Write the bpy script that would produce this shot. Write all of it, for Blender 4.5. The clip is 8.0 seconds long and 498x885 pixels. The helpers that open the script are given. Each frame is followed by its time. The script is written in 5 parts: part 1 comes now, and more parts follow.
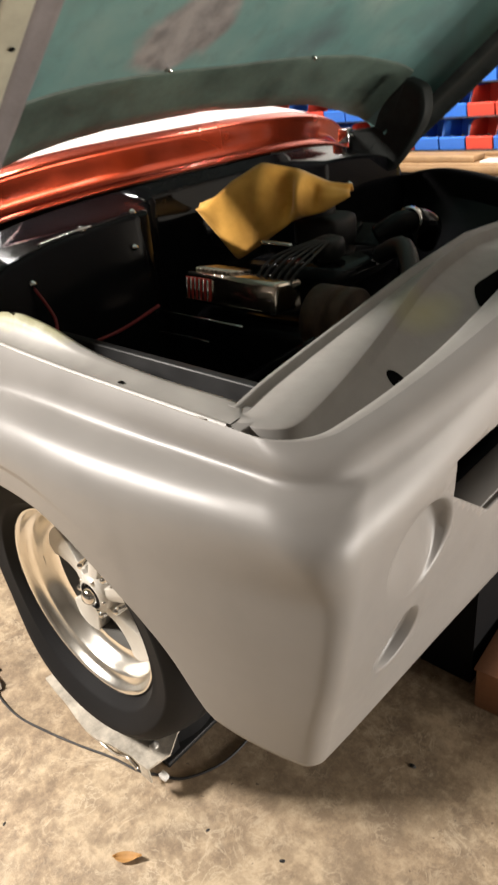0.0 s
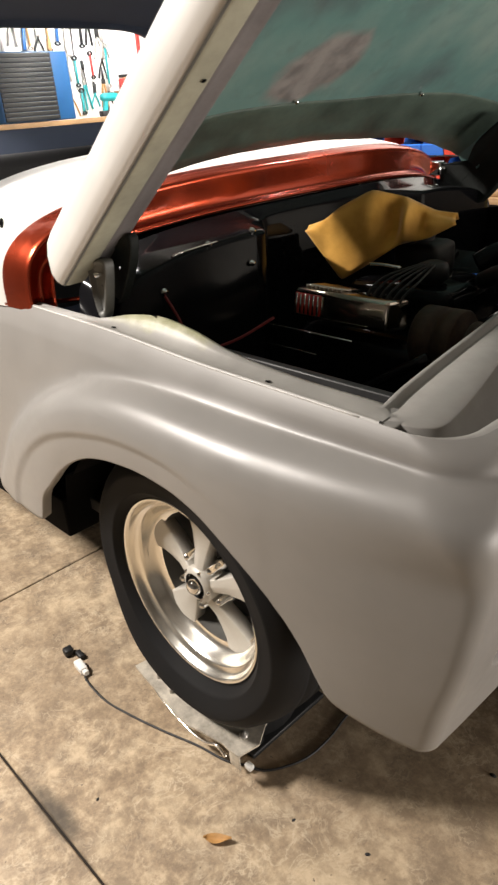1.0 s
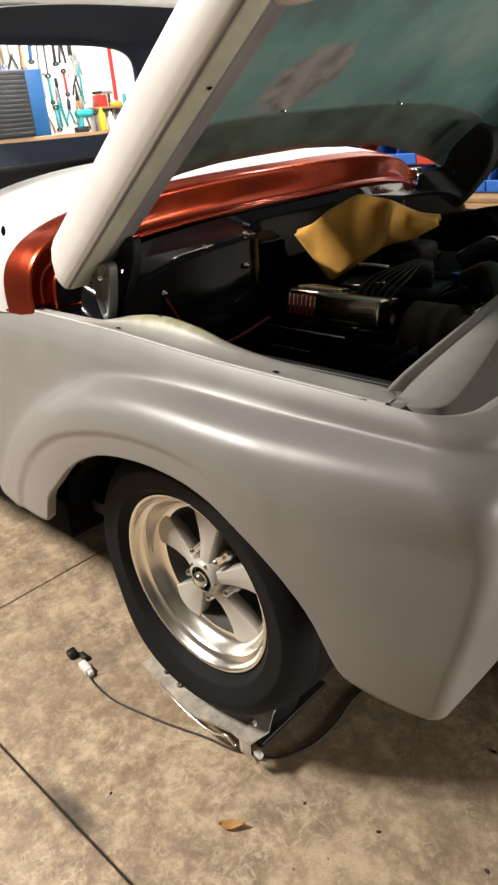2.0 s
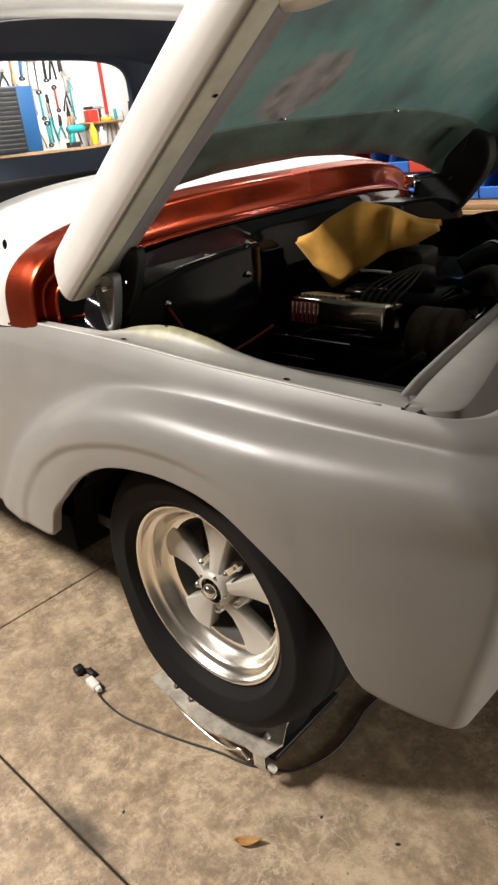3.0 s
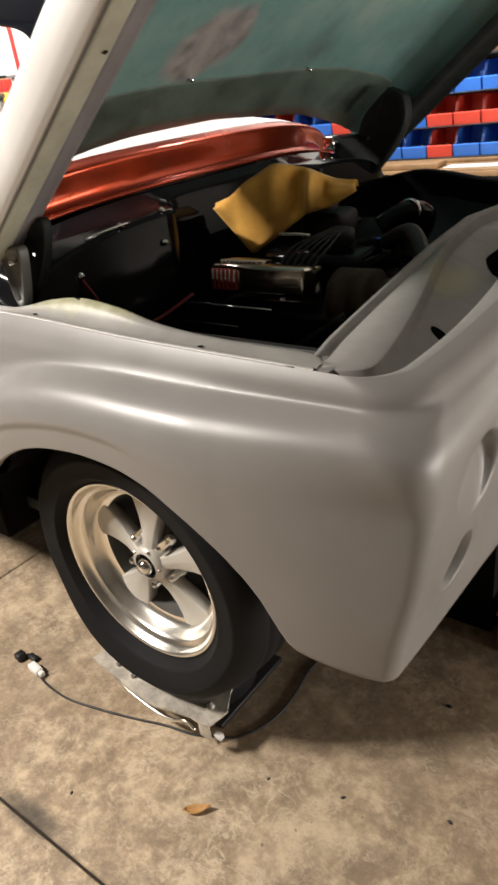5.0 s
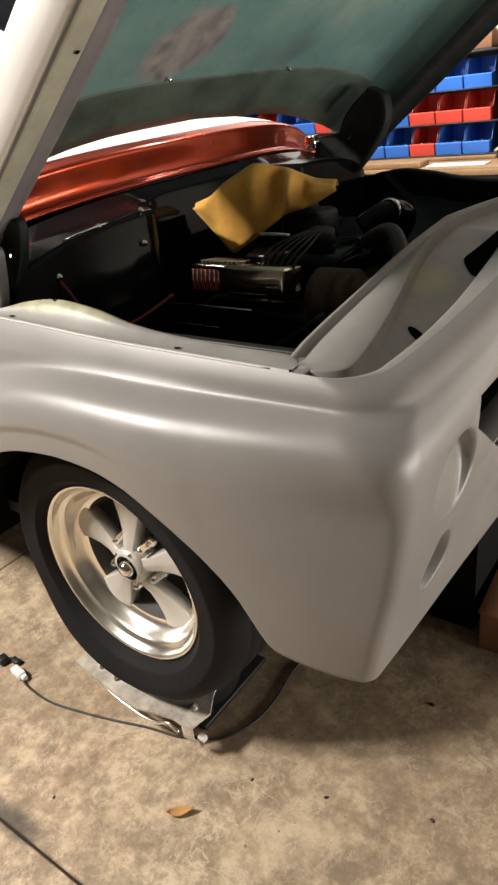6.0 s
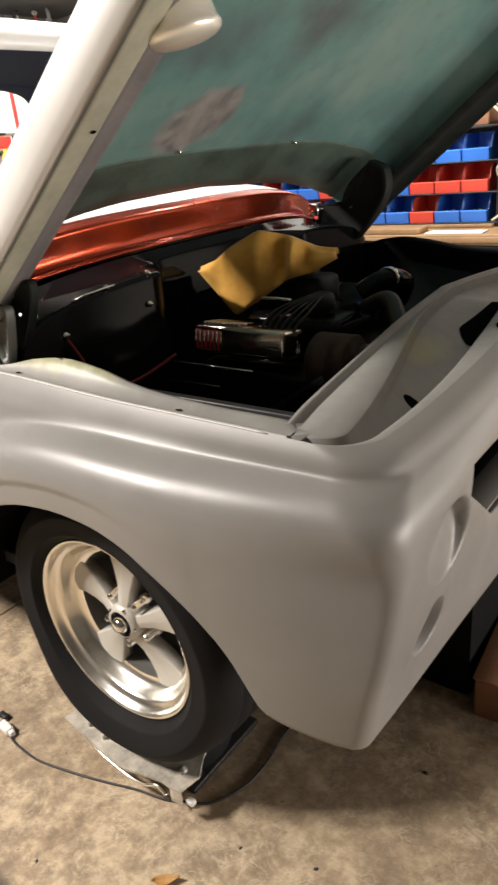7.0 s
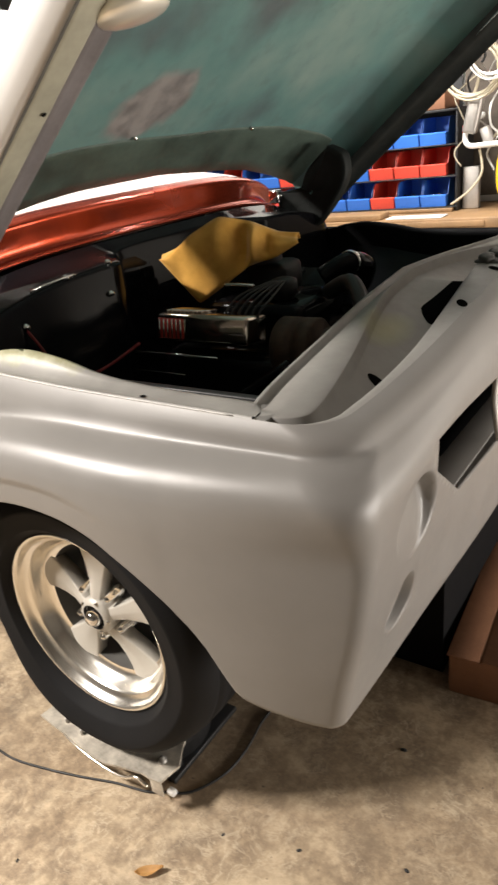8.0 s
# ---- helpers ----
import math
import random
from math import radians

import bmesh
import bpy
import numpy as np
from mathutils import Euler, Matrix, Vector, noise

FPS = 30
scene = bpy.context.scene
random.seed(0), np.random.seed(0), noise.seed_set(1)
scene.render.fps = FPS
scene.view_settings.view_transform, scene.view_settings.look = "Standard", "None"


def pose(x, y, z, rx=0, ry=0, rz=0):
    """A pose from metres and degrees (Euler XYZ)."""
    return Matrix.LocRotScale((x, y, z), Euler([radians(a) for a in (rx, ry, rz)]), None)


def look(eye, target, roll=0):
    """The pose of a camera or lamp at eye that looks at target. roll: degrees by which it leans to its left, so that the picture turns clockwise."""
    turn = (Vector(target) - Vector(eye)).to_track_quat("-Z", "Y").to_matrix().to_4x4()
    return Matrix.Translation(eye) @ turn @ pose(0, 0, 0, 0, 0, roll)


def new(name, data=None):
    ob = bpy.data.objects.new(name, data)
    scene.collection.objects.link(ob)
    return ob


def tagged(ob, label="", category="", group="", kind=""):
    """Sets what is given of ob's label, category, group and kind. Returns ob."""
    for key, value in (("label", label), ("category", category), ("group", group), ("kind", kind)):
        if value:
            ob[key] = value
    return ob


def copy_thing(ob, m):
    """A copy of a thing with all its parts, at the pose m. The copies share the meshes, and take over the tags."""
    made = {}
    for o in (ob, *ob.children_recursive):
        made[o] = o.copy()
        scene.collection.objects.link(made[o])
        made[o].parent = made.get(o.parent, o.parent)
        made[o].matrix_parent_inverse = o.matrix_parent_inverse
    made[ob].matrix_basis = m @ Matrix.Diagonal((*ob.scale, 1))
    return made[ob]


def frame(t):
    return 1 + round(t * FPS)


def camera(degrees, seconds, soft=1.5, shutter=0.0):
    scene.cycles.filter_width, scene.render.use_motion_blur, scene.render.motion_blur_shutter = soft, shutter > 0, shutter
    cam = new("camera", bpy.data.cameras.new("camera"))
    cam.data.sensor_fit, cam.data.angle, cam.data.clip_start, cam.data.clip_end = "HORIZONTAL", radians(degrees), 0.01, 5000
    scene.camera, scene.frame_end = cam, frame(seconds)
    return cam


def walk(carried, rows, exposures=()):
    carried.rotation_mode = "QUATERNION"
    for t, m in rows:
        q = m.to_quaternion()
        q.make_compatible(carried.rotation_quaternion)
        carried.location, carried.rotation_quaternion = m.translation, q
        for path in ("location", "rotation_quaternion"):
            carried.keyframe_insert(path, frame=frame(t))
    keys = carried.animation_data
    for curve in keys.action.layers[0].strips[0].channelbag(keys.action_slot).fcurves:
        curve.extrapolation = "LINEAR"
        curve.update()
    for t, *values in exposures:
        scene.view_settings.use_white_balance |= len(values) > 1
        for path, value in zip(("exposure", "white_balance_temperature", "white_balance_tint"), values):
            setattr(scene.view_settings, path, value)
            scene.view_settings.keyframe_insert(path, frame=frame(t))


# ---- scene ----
import functools
from mathutils.bvhtree import BVHTree

cam = camera(39.9, 8.0, soft=2.4, shutter=0.5)
# seconds, x, y, z, tilt, lean, turn
PATH = [
    (0.0, 1.1153, -0.5425, 1.4482, 61.410, 5.794, 41.776),
    (0.2, 1.1234, -0.5717, 1.4551, 62.665, 5.301, 42.545),
    (0.5, 1.0998, -0.6172, 1.4611, 62.998, 6.364, 44.714),
    (1.0, 1.0626, -0.7314, 1.4655, 63.769, 4.060, 45.732),
    (1.5, 1.0610, -0.8052, 1.4611, 64.412, 4.458, 44.036),
    (1.7, 1.0684, -0.8123, 1.4549, 64.243, 4.434, 43.727),
    (2.8, 1.0499, -0.8354, 1.4536, 66.491, 5.815, 41.659),
    (3.0, 1.0385, -0.8336, 1.4476, 65.510, 5.710, 42.291),
    (3.5, 1.0442, -0.8305, 1.4467, 65.687, 5.570, 42.950),
    (4.0, 1.0623, -0.8254, 1.4463, 66.325, 6.372, 41.839),
    (4.5, 1.0680, -0.8177, 1.4372, 64.879, 7.044, 40.181),
    (5.0, 1.0693, -0.7945, 1.4276, 62.701, 6.910, 36.903),
    (5.2, 1.0694, -0.7888, 1.4261, 61.993, 6.756, 36.187),
    (6.3, 1.0850, -0.7787, 1.4308, 63.163, 6.714, 35.888),
    (6.5, 1.0859, -0.7927, 1.4417, 65.123, 6.659, 37.446),
    (7.0, 1.0927, -0.7859, 1.4562, 66.722, 5.488, 36.422),
    (7.5, 1.0978, -0.7777, 1.4431, 65.017, 4.380, 32.076),
    (8.0, 1.0998, -0.7836, 1.4360, 65.913, 6.505, 33.382),
]
walk(cam, [(t, pose(*row)) for t, *row in PATH], [(0.0, 0.5), (0.6, 0.32), (1.0, 0.12), (1.5, 0.0), (3.0, -0.13), (4.2, -0.13), (5.0, -0.03), (6.5, 0.12), (7.5, 0.12), (8.0, 0.28)])

# ---- light ----
world = bpy.data.worlds.new("garage_air")
scene.world = world
world.use_nodes = True
world.node_tree.nodes["Background"].inputs[0].default_value = (0.9, 0.95, 1.0, 1)
world.node_tree.nodes["Background"].inputs[1].default_value = 0.05
scene.view_settings.exposure = 0.0


def area_light(name, place, target, sx, sy, power, colour):
    data = bpy.data.lights.new(name, "AREA")
    data.shape, data.size, data.size_y, data.energy, data.color = "RECTANGLE", sx, sy, power, colour
    ob = new(name, data)
    ob.matrix_world = look(place, target)
    return ob


WARM = (1.0, 0.925, 0.850)
COOL = (1.0, 0.965, 0.93)
area_light("lamp_light_aisle", (-1.55, -1.57, 2.72), (-0.9, -1.0, 0.0), 0.60, 0.12, 182, WARM)
# added low fill for the nose and hood; no such source is known
area_light("fill_light_front", (4.18, 1.55, 0.60), (0.7, 0.8, 0.76), 2.9, 0.84, 152, WARM)
area_light("tube_light_cab", (-1.5, 0.7, 2.74), (-1.5, 0.7, 0.0), 2.4, 0.14, 90, COOL)
area_light("tube_light_bench", (-4.1, 3.0, 2.70), (-5.0, 3.1, 1.6), 0.16, 2.4, 105, COOL)
area_light("tube_light_shelf", (-0.3, 2.30, 2.74), (-0.4, 3.1, 1.2), 1.25, 0.14, 62, COOL)


# ---- mesh helpers ----
def part(name, bm, material, parent=None, label="", smooth=True):
    """Links a bmesh or (verts, faces) as one mesh object."""
    mesh = bpy.data.meshes.new(name)
    if isinstance(bm, tuple):
        mesh.from_pydata([tuple(v) for v in bm[0]], [], bm[1])
        mesh.update()
    else:
        bm.to_mesh(mesh)
        bm.free()
    if smooth:
        for p in mesh.polygons:
            p.use_smooth = True
    mats = material if isinstance(material, (list, tuple)) else [material]
    for m in mats:
        mesh.materials.append(m)
    ob = new(name, mesh)
    if parent is not None:
        ob.parent = parent
    if label:
        ob["label"] = label
    return ob


def thing(name, place, label, category, group="", kind="", turn=0):
    ob = new(name)
    ob.empty_display_size = 0.05
    ob.matrix_world = pose(*place, 0, 0, turn)
    return tagged(ob, label, category, group, kind)


def clean(bm):
    bmesh.ops.recalc_face_normals(bm, faces=bm.faces)
    return bm


def box(x0, y0, z0, x1, y1, z1, bevel=0.0, segments=2):
    bm = bmesh.new()
    bmesh.ops.create_cube(bm, size=1, matrix=Matrix.LocRotScale(((x0 + x1) / 2, (y0 + y1) / 2, (z0 + z1) / 2), None, (x1 - x0, y1 - y0, z1 - z0)))
    if bevel > 0:
        bmesh.ops.bevel(bm, geom=bm.edges[:], offset=bevel, segments=segments, profile=0.5, affect="EDGES")
    return bm


def join(*bms):
    out = bmesh.new()
    for b in bms:
        mesh = bpy.data.meshes.new("tmp")
        b.to_mesh(mesh)
        b.free()
        out.from_mesh(mesh)
        bpy.data.meshes.remove(mesh)
    return out


def moved(bm, m):
    bmesh.ops.transform(bm, matrix=m, verts=bm.verts)
    return bm


def to_bm(data):
    mesh = bpy.data.meshes.new("tmp")
    mesh.from_pydata([tuple(v) for v in data[0]], [], data[1])
    bm = bmesh.new()
    bm.from_mesh(mesh)
    bpy.data.meshes.remove(mesh)
    return clean(bm)


def sheet(rows, closed_u=False, closed_v=False):
    """Verts and quads from rows of points."""
    n, m = len(rows), len(rows[0])
    verts = [p for r in rows for p in r]
    faces = []
    for i in range(n if closed_u else n - 1):
        for j in range(m if closed_v else m - 1):
            a, b = i * m + j, i * m + (j + 1) % m
            c, d = ((i + 1) % n) * m + (j + 1) % m, ((i + 1) % n) * m + j
            faces.append((a, b, c, d))
    return verts, faces


def spline(points, steps=6):
    """Points of a smooth line through the given ones."""
    pts = [Vector(p) for p in points]
    out = []
    for i in range(len(pts) - 1):
        p0, p1, p2, p3 = pts[max(i - 1, 0)], pts[i], pts[i + 1], pts[min(i + 2, len(pts) - 1)]
        for k in range(steps):
            t = k / steps
            out.append(0.5 * (2 * p1 + (p2 - p0) * t + (2 * p0 - 5 * p1 + 4 * p2 - p3) * t * t + (3 * p1 - p0 - 3 * p2 + p3) * t ** 3))
    out.append(pts[-1])
    return out


def tube(points, r, n=8, steps=6, taper=None):
    pts = spline(points, steps) if steps > 1 else [Vector(p) for p in points]
    rows = []
    up = Vector((0.13, 0.21, 0.97))
    for i, p in enumerate(pts):
        d = (pts[min(i + 1, len(pts) - 1)] - pts[max(i - 1, 0)]).normalized()
        a = d.cross(up)
        if a.length < 1e-3:
            a = d.cross(Vector((1, 0, 0)))
        a.normalize()
        b = d.cross(a)
        up = b if b.dot(up) > 0 else -b
        rr = r if taper is None else r * (1 + (taper - 1) * i / (len(pts) - 1))
        rows.append([p + a * rr * math.cos(2 * math.pi * k / n) + b * rr * math.sin(2 * math.pi * k / n) for k in range(n)])
    verts, faces = sheet(rows, closed_v=True)
    faces.append(tuple(range(n))[::-1])
    faces.append(tuple(len(verts) - n + k for k in range(n)))
    return verts, faces


def lathe(profile, n=48, axis="y", centre=(0, 0, 0)):
    """Turns (radius, along) pairs about an axis."""
    rows = []
    for r, a in profile:
        row = []
        for k in range(n):
            c, s = r * math.cos(2 * math.pi * k / n), r * math.sin(2 * math.pi * k / n)
            p = {"y": (c, a, s), "z": (c, s, a), "x": (a, c, s)}[axis]
            row.append((p[0] + centre[0], p[1] + centre[1], p[2] + centre[2]))
        rows.append(row)
    return sheet(rows, closed_v=True)


def lerp_table(table, x):
    xs, ys = [a for a, _ in table], [b for _, b in table]
    return float(np.interp(x, xs, ys))


def smooth_table(table):
    """A smooth function through (x, value) pairs (monotone cubic)."""
    xs, ys = np.array([a for a, _ in table], float), np.array([b for _, b in table], float)
    d = np.diff(ys) / np.diff(xs)
    m = np.zeros(len(xs))
    m[0], m[-1] = d[0], d[-1]
    for i in range(1, len(xs) - 1):
        m[i] = 0 if d[i - 1] * d[i] <= 0 else 2 * d[i - 1] * d[i] / (d[i - 1] + d[i])

    def f(x):
        x = min(max(x, xs[0]), xs[-1])
        i = int(min(max(np.searchsorted(xs, x) - 1, 0), len(xs) - 2))
        h = xs[i + 1] - xs[i]
        t = (x - xs[i]) / h
        return float((1 + 2 * t) * (1 - t) ** 2 * ys[i] + t * (1 - t) ** 2 * h * m[i] + t * t * (3 - 2 * t) * ys[i + 1] + t * t * (t - 1) * h * m[i + 1])
    return f


def step(a, b, x):
    t = min(max((x - a) / (b - a), 0.0), 1.0)
    return t * t * (3 - 2 * t)


# ---- materials ----
class Nodes:
    def __init__(self, name):
        self.mat = bpy.data.materials.new(name)
        self.mat.use_nodes = True
        self.tree = self.mat.node_tree
        self.b = self.tree.nodes["Principled BSDF"]

    def add(self, kind, **inputs):
        n = self.tree.nodes.new(kind)
        for k, v in inputs.items():
            n.inputs[k.replace("_", " ")].default_value = v
        return n

    def link(self, a, b):
        self.tree.links.new(a, b)

    def coords(self, kind="Object"):
        return self.add("ShaderNodeTexCoord").outputs[kind]

    def noise(self, scale, detail=4.0, rough=0.6, where=None):
        n = self.add("ShaderNodeTexNoise", Scale=scale, Detail=detail, Roughness=rough)
        self.link(where if where is not None else self.coords(), n.inputs["Vector"])
        return n.outputs["Fac"]

    def ramp(self, fac, stops):
        n = self.add("ShaderNodeValToRGB")
        el = n.color_ramp.elements
        while len(el) > 1:
            el.remove(el[-1])
        for i, (p, c) in enumerate(stops):
            e = el[0] if i == 0 else el.new(p)
            e.position = p
            e.color = (*c, 1) if len(c) == 3 else c
        self.link(fac, n.inputs["Fac"])
        return n.outputs["Color"]

    def mix(self, fac, a, b, kind="MIX"):
        n = self.tree.nodes.new("ShaderNodeMix")
        n.data_type, n.blend_type = "RGBA", kind
        for src, i in ((fac, 0), (a, 6), (b, 7)):
            if isinstance(src, (int, float)):
                n.inputs[i].default_value = src
            elif isinstance(src, tuple):
                n.inputs[i].default_value = (*src, 1)
            else:
                self.link(src, n.inputs[i])
        return n.outputs[2]

    def bump(self, height, strength=0.2, distance=0.002):
        n = self.add("ShaderNodeBump", Strength=strength, Distance=distance)
        self.link(height, n.inputs["Height"])
        self.link(n.outputs["Normal"], self.b.inputs["Normal"])


def grey(v):
    return (v, v, v)


def paint(name, colour, rough=0.4, vary=0.12, metal=0.0, coat=0.0, grain=60.0, big=3.0, bump=0.03, spec=0.5):
    n = Nodes(name)
    lo = tuple(max(c * (1 - vary), 0) for c in colour)
    hi = tuple(min(c * (1 + vary), 1) for c in colour)
    fine, wide = n.noise(grain, 3), n.noise(big, 4)
    c = n.mix(n.ramp(wide, [(0.3, grey(0)), (0.7, grey(1))]), lo, hi)
    c = n.mix(0.25, c, n.ramp(fine, [(0.3, lo), (0.7, hi)]))
    n.link(c, n.b.inputs["Base Color"])
    n.link(n.ramp(wide, [(0.3, grey(max(rough - 0.06, 0))), (0.7, grey(min(rough + 0.06, 1)))]), n.b.inputs["Roughness"])
    n.b.inputs["Metallic"].default_value = metal
    n.b.inputs["Coat Weight"].default_value = coat
    n.b.inputs["Coat Roughness"].default_value = 0.08
    n.b.inputs["Specular IOR Level"].default_value = spec
    if bump:
        n.bump(fine, bump, 0.001)
    return n.mat


def primer(name, colour, rough):
    """Sanded primer: satin, with faint cloudy overspray and fine grain."""
    n = Nodes(name)
    cloud, fine, streak = n.noise(2.2, 5), n.noise(220, 2), n.noise(9, 6, 0.7)
    a, b = tuple(c * 0.93 for c in colour), tuple(min(c * 1.06, 1) for c in colour)
    c = n.mix(n.ramp(cloud, [(0.35, grey(0)), (0.65, grey(1))]), a, b)
    c = n.mix(n.ramp(streak, [(0.55, grey(0)), (0.8, grey(0.25))]), c, tuple(min(c_ * 1.15, 1) for c_ in colour))
    n.link(c, n.b.inputs["Base Color"])
    n.link(n.ramp(streak, [(0.3, grey(rough - 0.05)), (0.7, grey(rough + 0.06))]), n.b.inputs["Roughness"])
    n.bump(fine, 0.05, 0.0006)
    return n.mat


M_PRIMER = primer("grey_primer", (0.222, 0.213, 0.202), 0.40)
M_WHITE = primer("pale_primer", (0.62, 0.605, 0.58), 0.45)
M_FLANGE = paint("bare_cream_metal", (0.31, 0.30, 0.235), 0.5, 0.25, big=7)


def flange_mat():
    """Grey primer with old cream paint showing round the hump."""
    n = Nodes("primer_over_cream")
    w = n.coords()
    mp = n.add("ShaderNodeMapping")
    mp.inputs["Location"].default_value = (0.06 / 0.30, -0.075 / 0.055, -1.10 / 0.05)
    mp.inputs["Scale"].default_value = (1 / 0.30, 1 / 0.055, 1 / 0.05)
    n.link(w, mp.inputs["Vector"])
    ln = n.tree.nodes.new("ShaderNodeVectorMath")
    ln.operation = "LENGTH"
    n.link(mp.outputs[0], ln.inputs[0])
    ad = n.add("ShaderNodeMath")
    ad.operation = "MULTIPLY_ADD"
    n.link(n.noise(16, 4, 0.6, w), ad.inputs[0])
    ad.inputs[1].default_value = 0.9
    n.link(ln.outputs["Value"], ad.inputs[2])
    half = n.add("ShaderNodeMath")
    half.operation = "MULTIPLY"
    half.inputs[1].default_value = 0.5
    n.link(ad.outputs[0], half.inputs[0])
    cream = n.ramp(n.noise(24, 4, 0.6, w), [(0.35, (0.27, 0.265, 0.15)), (0.65, (0.42, 0.41, 0.29))])
    c = n.mix(n.ramp(half.outputs[0], [(0.52, grey(1)), (0.74, grey(0))]), n.ramp(n.noise(9, 4, 0.6, w), [(0.3, (0.26, 0.25, 0.235)), (0.7, (0.33, 0.32, 0.30))]), cream)
    n.link(c, n.b.inputs["Base Color"])
    n.b.inputs["Roughness"].default_value = 0.45
    return n.mat


M_HUMP = flange_mat()
# black hinge steel; also puts shade into the far flange and underbody
M_BLACK_SHADE = paint("black_steel_and_shade", (0.011, 0.013, 0.012), 0.6, 0.5, big=20, spec=0.15)
M_MAUVE = paint("mauve_grey_lip", (0.150, 0.138, 0.140), 0.5, 0.25, big=8, grain=120)
M_ORANGE = paint("orange_metallic", (0.42, 0.054, 0.019), 0.24, 0.12, metal=0.88, coat=0.4, grain=300, bump=0)
M_BLACK = paint("gloss_black", (0.006, 0.006, 0.007), 0.07, 0.3, bump=0, spec=0.14)
M_SATIN = paint("satin_black", (0.013, 0.013, 0.0135), 0.5, 0.3, big=10)
M_RUBBER = paint("rubber", (0.0075, 0.0075, 0.008), 0.75, 0.3, grain=150, bump=0.1, spec=0.2)
M_ALLOY = paint("polished_alloy", (0.90, 0.87, 0.80), 0.24, 0.05, metal=1.0, bump=0.02)
M_CAST = paint("cast_alloy_grey", (0.50, 0.475, 0.425), 0.5, 0.1, metal=0.15, grain=300)
M_CHROME = paint("chrome", (0.85, 0.85, 0.84), 0.07, 0.03, metal=1.0, bump=0)
M_STEEL = paint("dull_steel", (0.42, 0.40, 0.37), 0.45, 0.2, metal=0.6, big=9)
M_HEADLINER = paint("headliner_cloth", (0.050, 0.066, 0.105), 0.85, 0.2, grain=400, bump=0.2)
M_OLIVE = paint("olive_dirty_paint", (0.056, 0.080, 0.064), 0.5, 0.5, big=6)
M_BAREHINGE = paint("grey_cast_hinge", (0.12, 0.12, 0.112), 0.5, 0.25, metal=0.3, big=14)
M_REDBIN = paint("red_plastic", (0.78, 0.085, 0.055), 0.4, 0.1)
M_BLUEBIN = paint("blue_plastic", (0.050, 0.200, 0.72), 0.4, 0.1)
M_WOOD = paint("bench_wood", (0.30, 0.18, 0.085), 0.6, 0.3, big=6, grain=80)
M_WALL = paint("painted_wall", (0.78, 0.77, 0.73), 0.8, 0.05)
M_DULL = paint("grubby_wall", (0.17, 0.163, 0.15), 0.85, 0.15)
# near-black colour that stands in for deep shade
M_SHADE = paint("near_black_shade", (0.004, 0.004, 0.0045), 0.8, 0.2, spec=0.08)
M_PEG = paint("white_pegboard", (0.82, 0.82, 0.80), 0.6, 0.04)
M_CEIL = paint("ceiling_board", (0.16, 0.155, 0.145), 0.85, 0.08)
M_CARD = paint("brown_cardboard", (0.26, 0.120, 0.062), 0.75, 0.25, big=5, grain=90)
M_YELLOW = paint("yellow_plastic", (0.75, 0.50, 0.02), 0.4, 0.1)
M_TEAL = paint("teal_plastic", (0.02, 0.30, 0.32), 0.4, 0.1)
M_RED = paint("red_paint", (0.55, 0.04, 0.03), 0.35, 0.1)
M_BLUE = paint("blue_paint", (0.03, 0.13, 0.36), 0.4, 0.12)
M_WIRE = paint("pale_wire", (0.48, 0.42, 0.30), 0.5, 0.15)
M_LEAF = paint("dry_leaf", (0.48, 0.26, 0.085), 0.7, 0.3, grain=90)


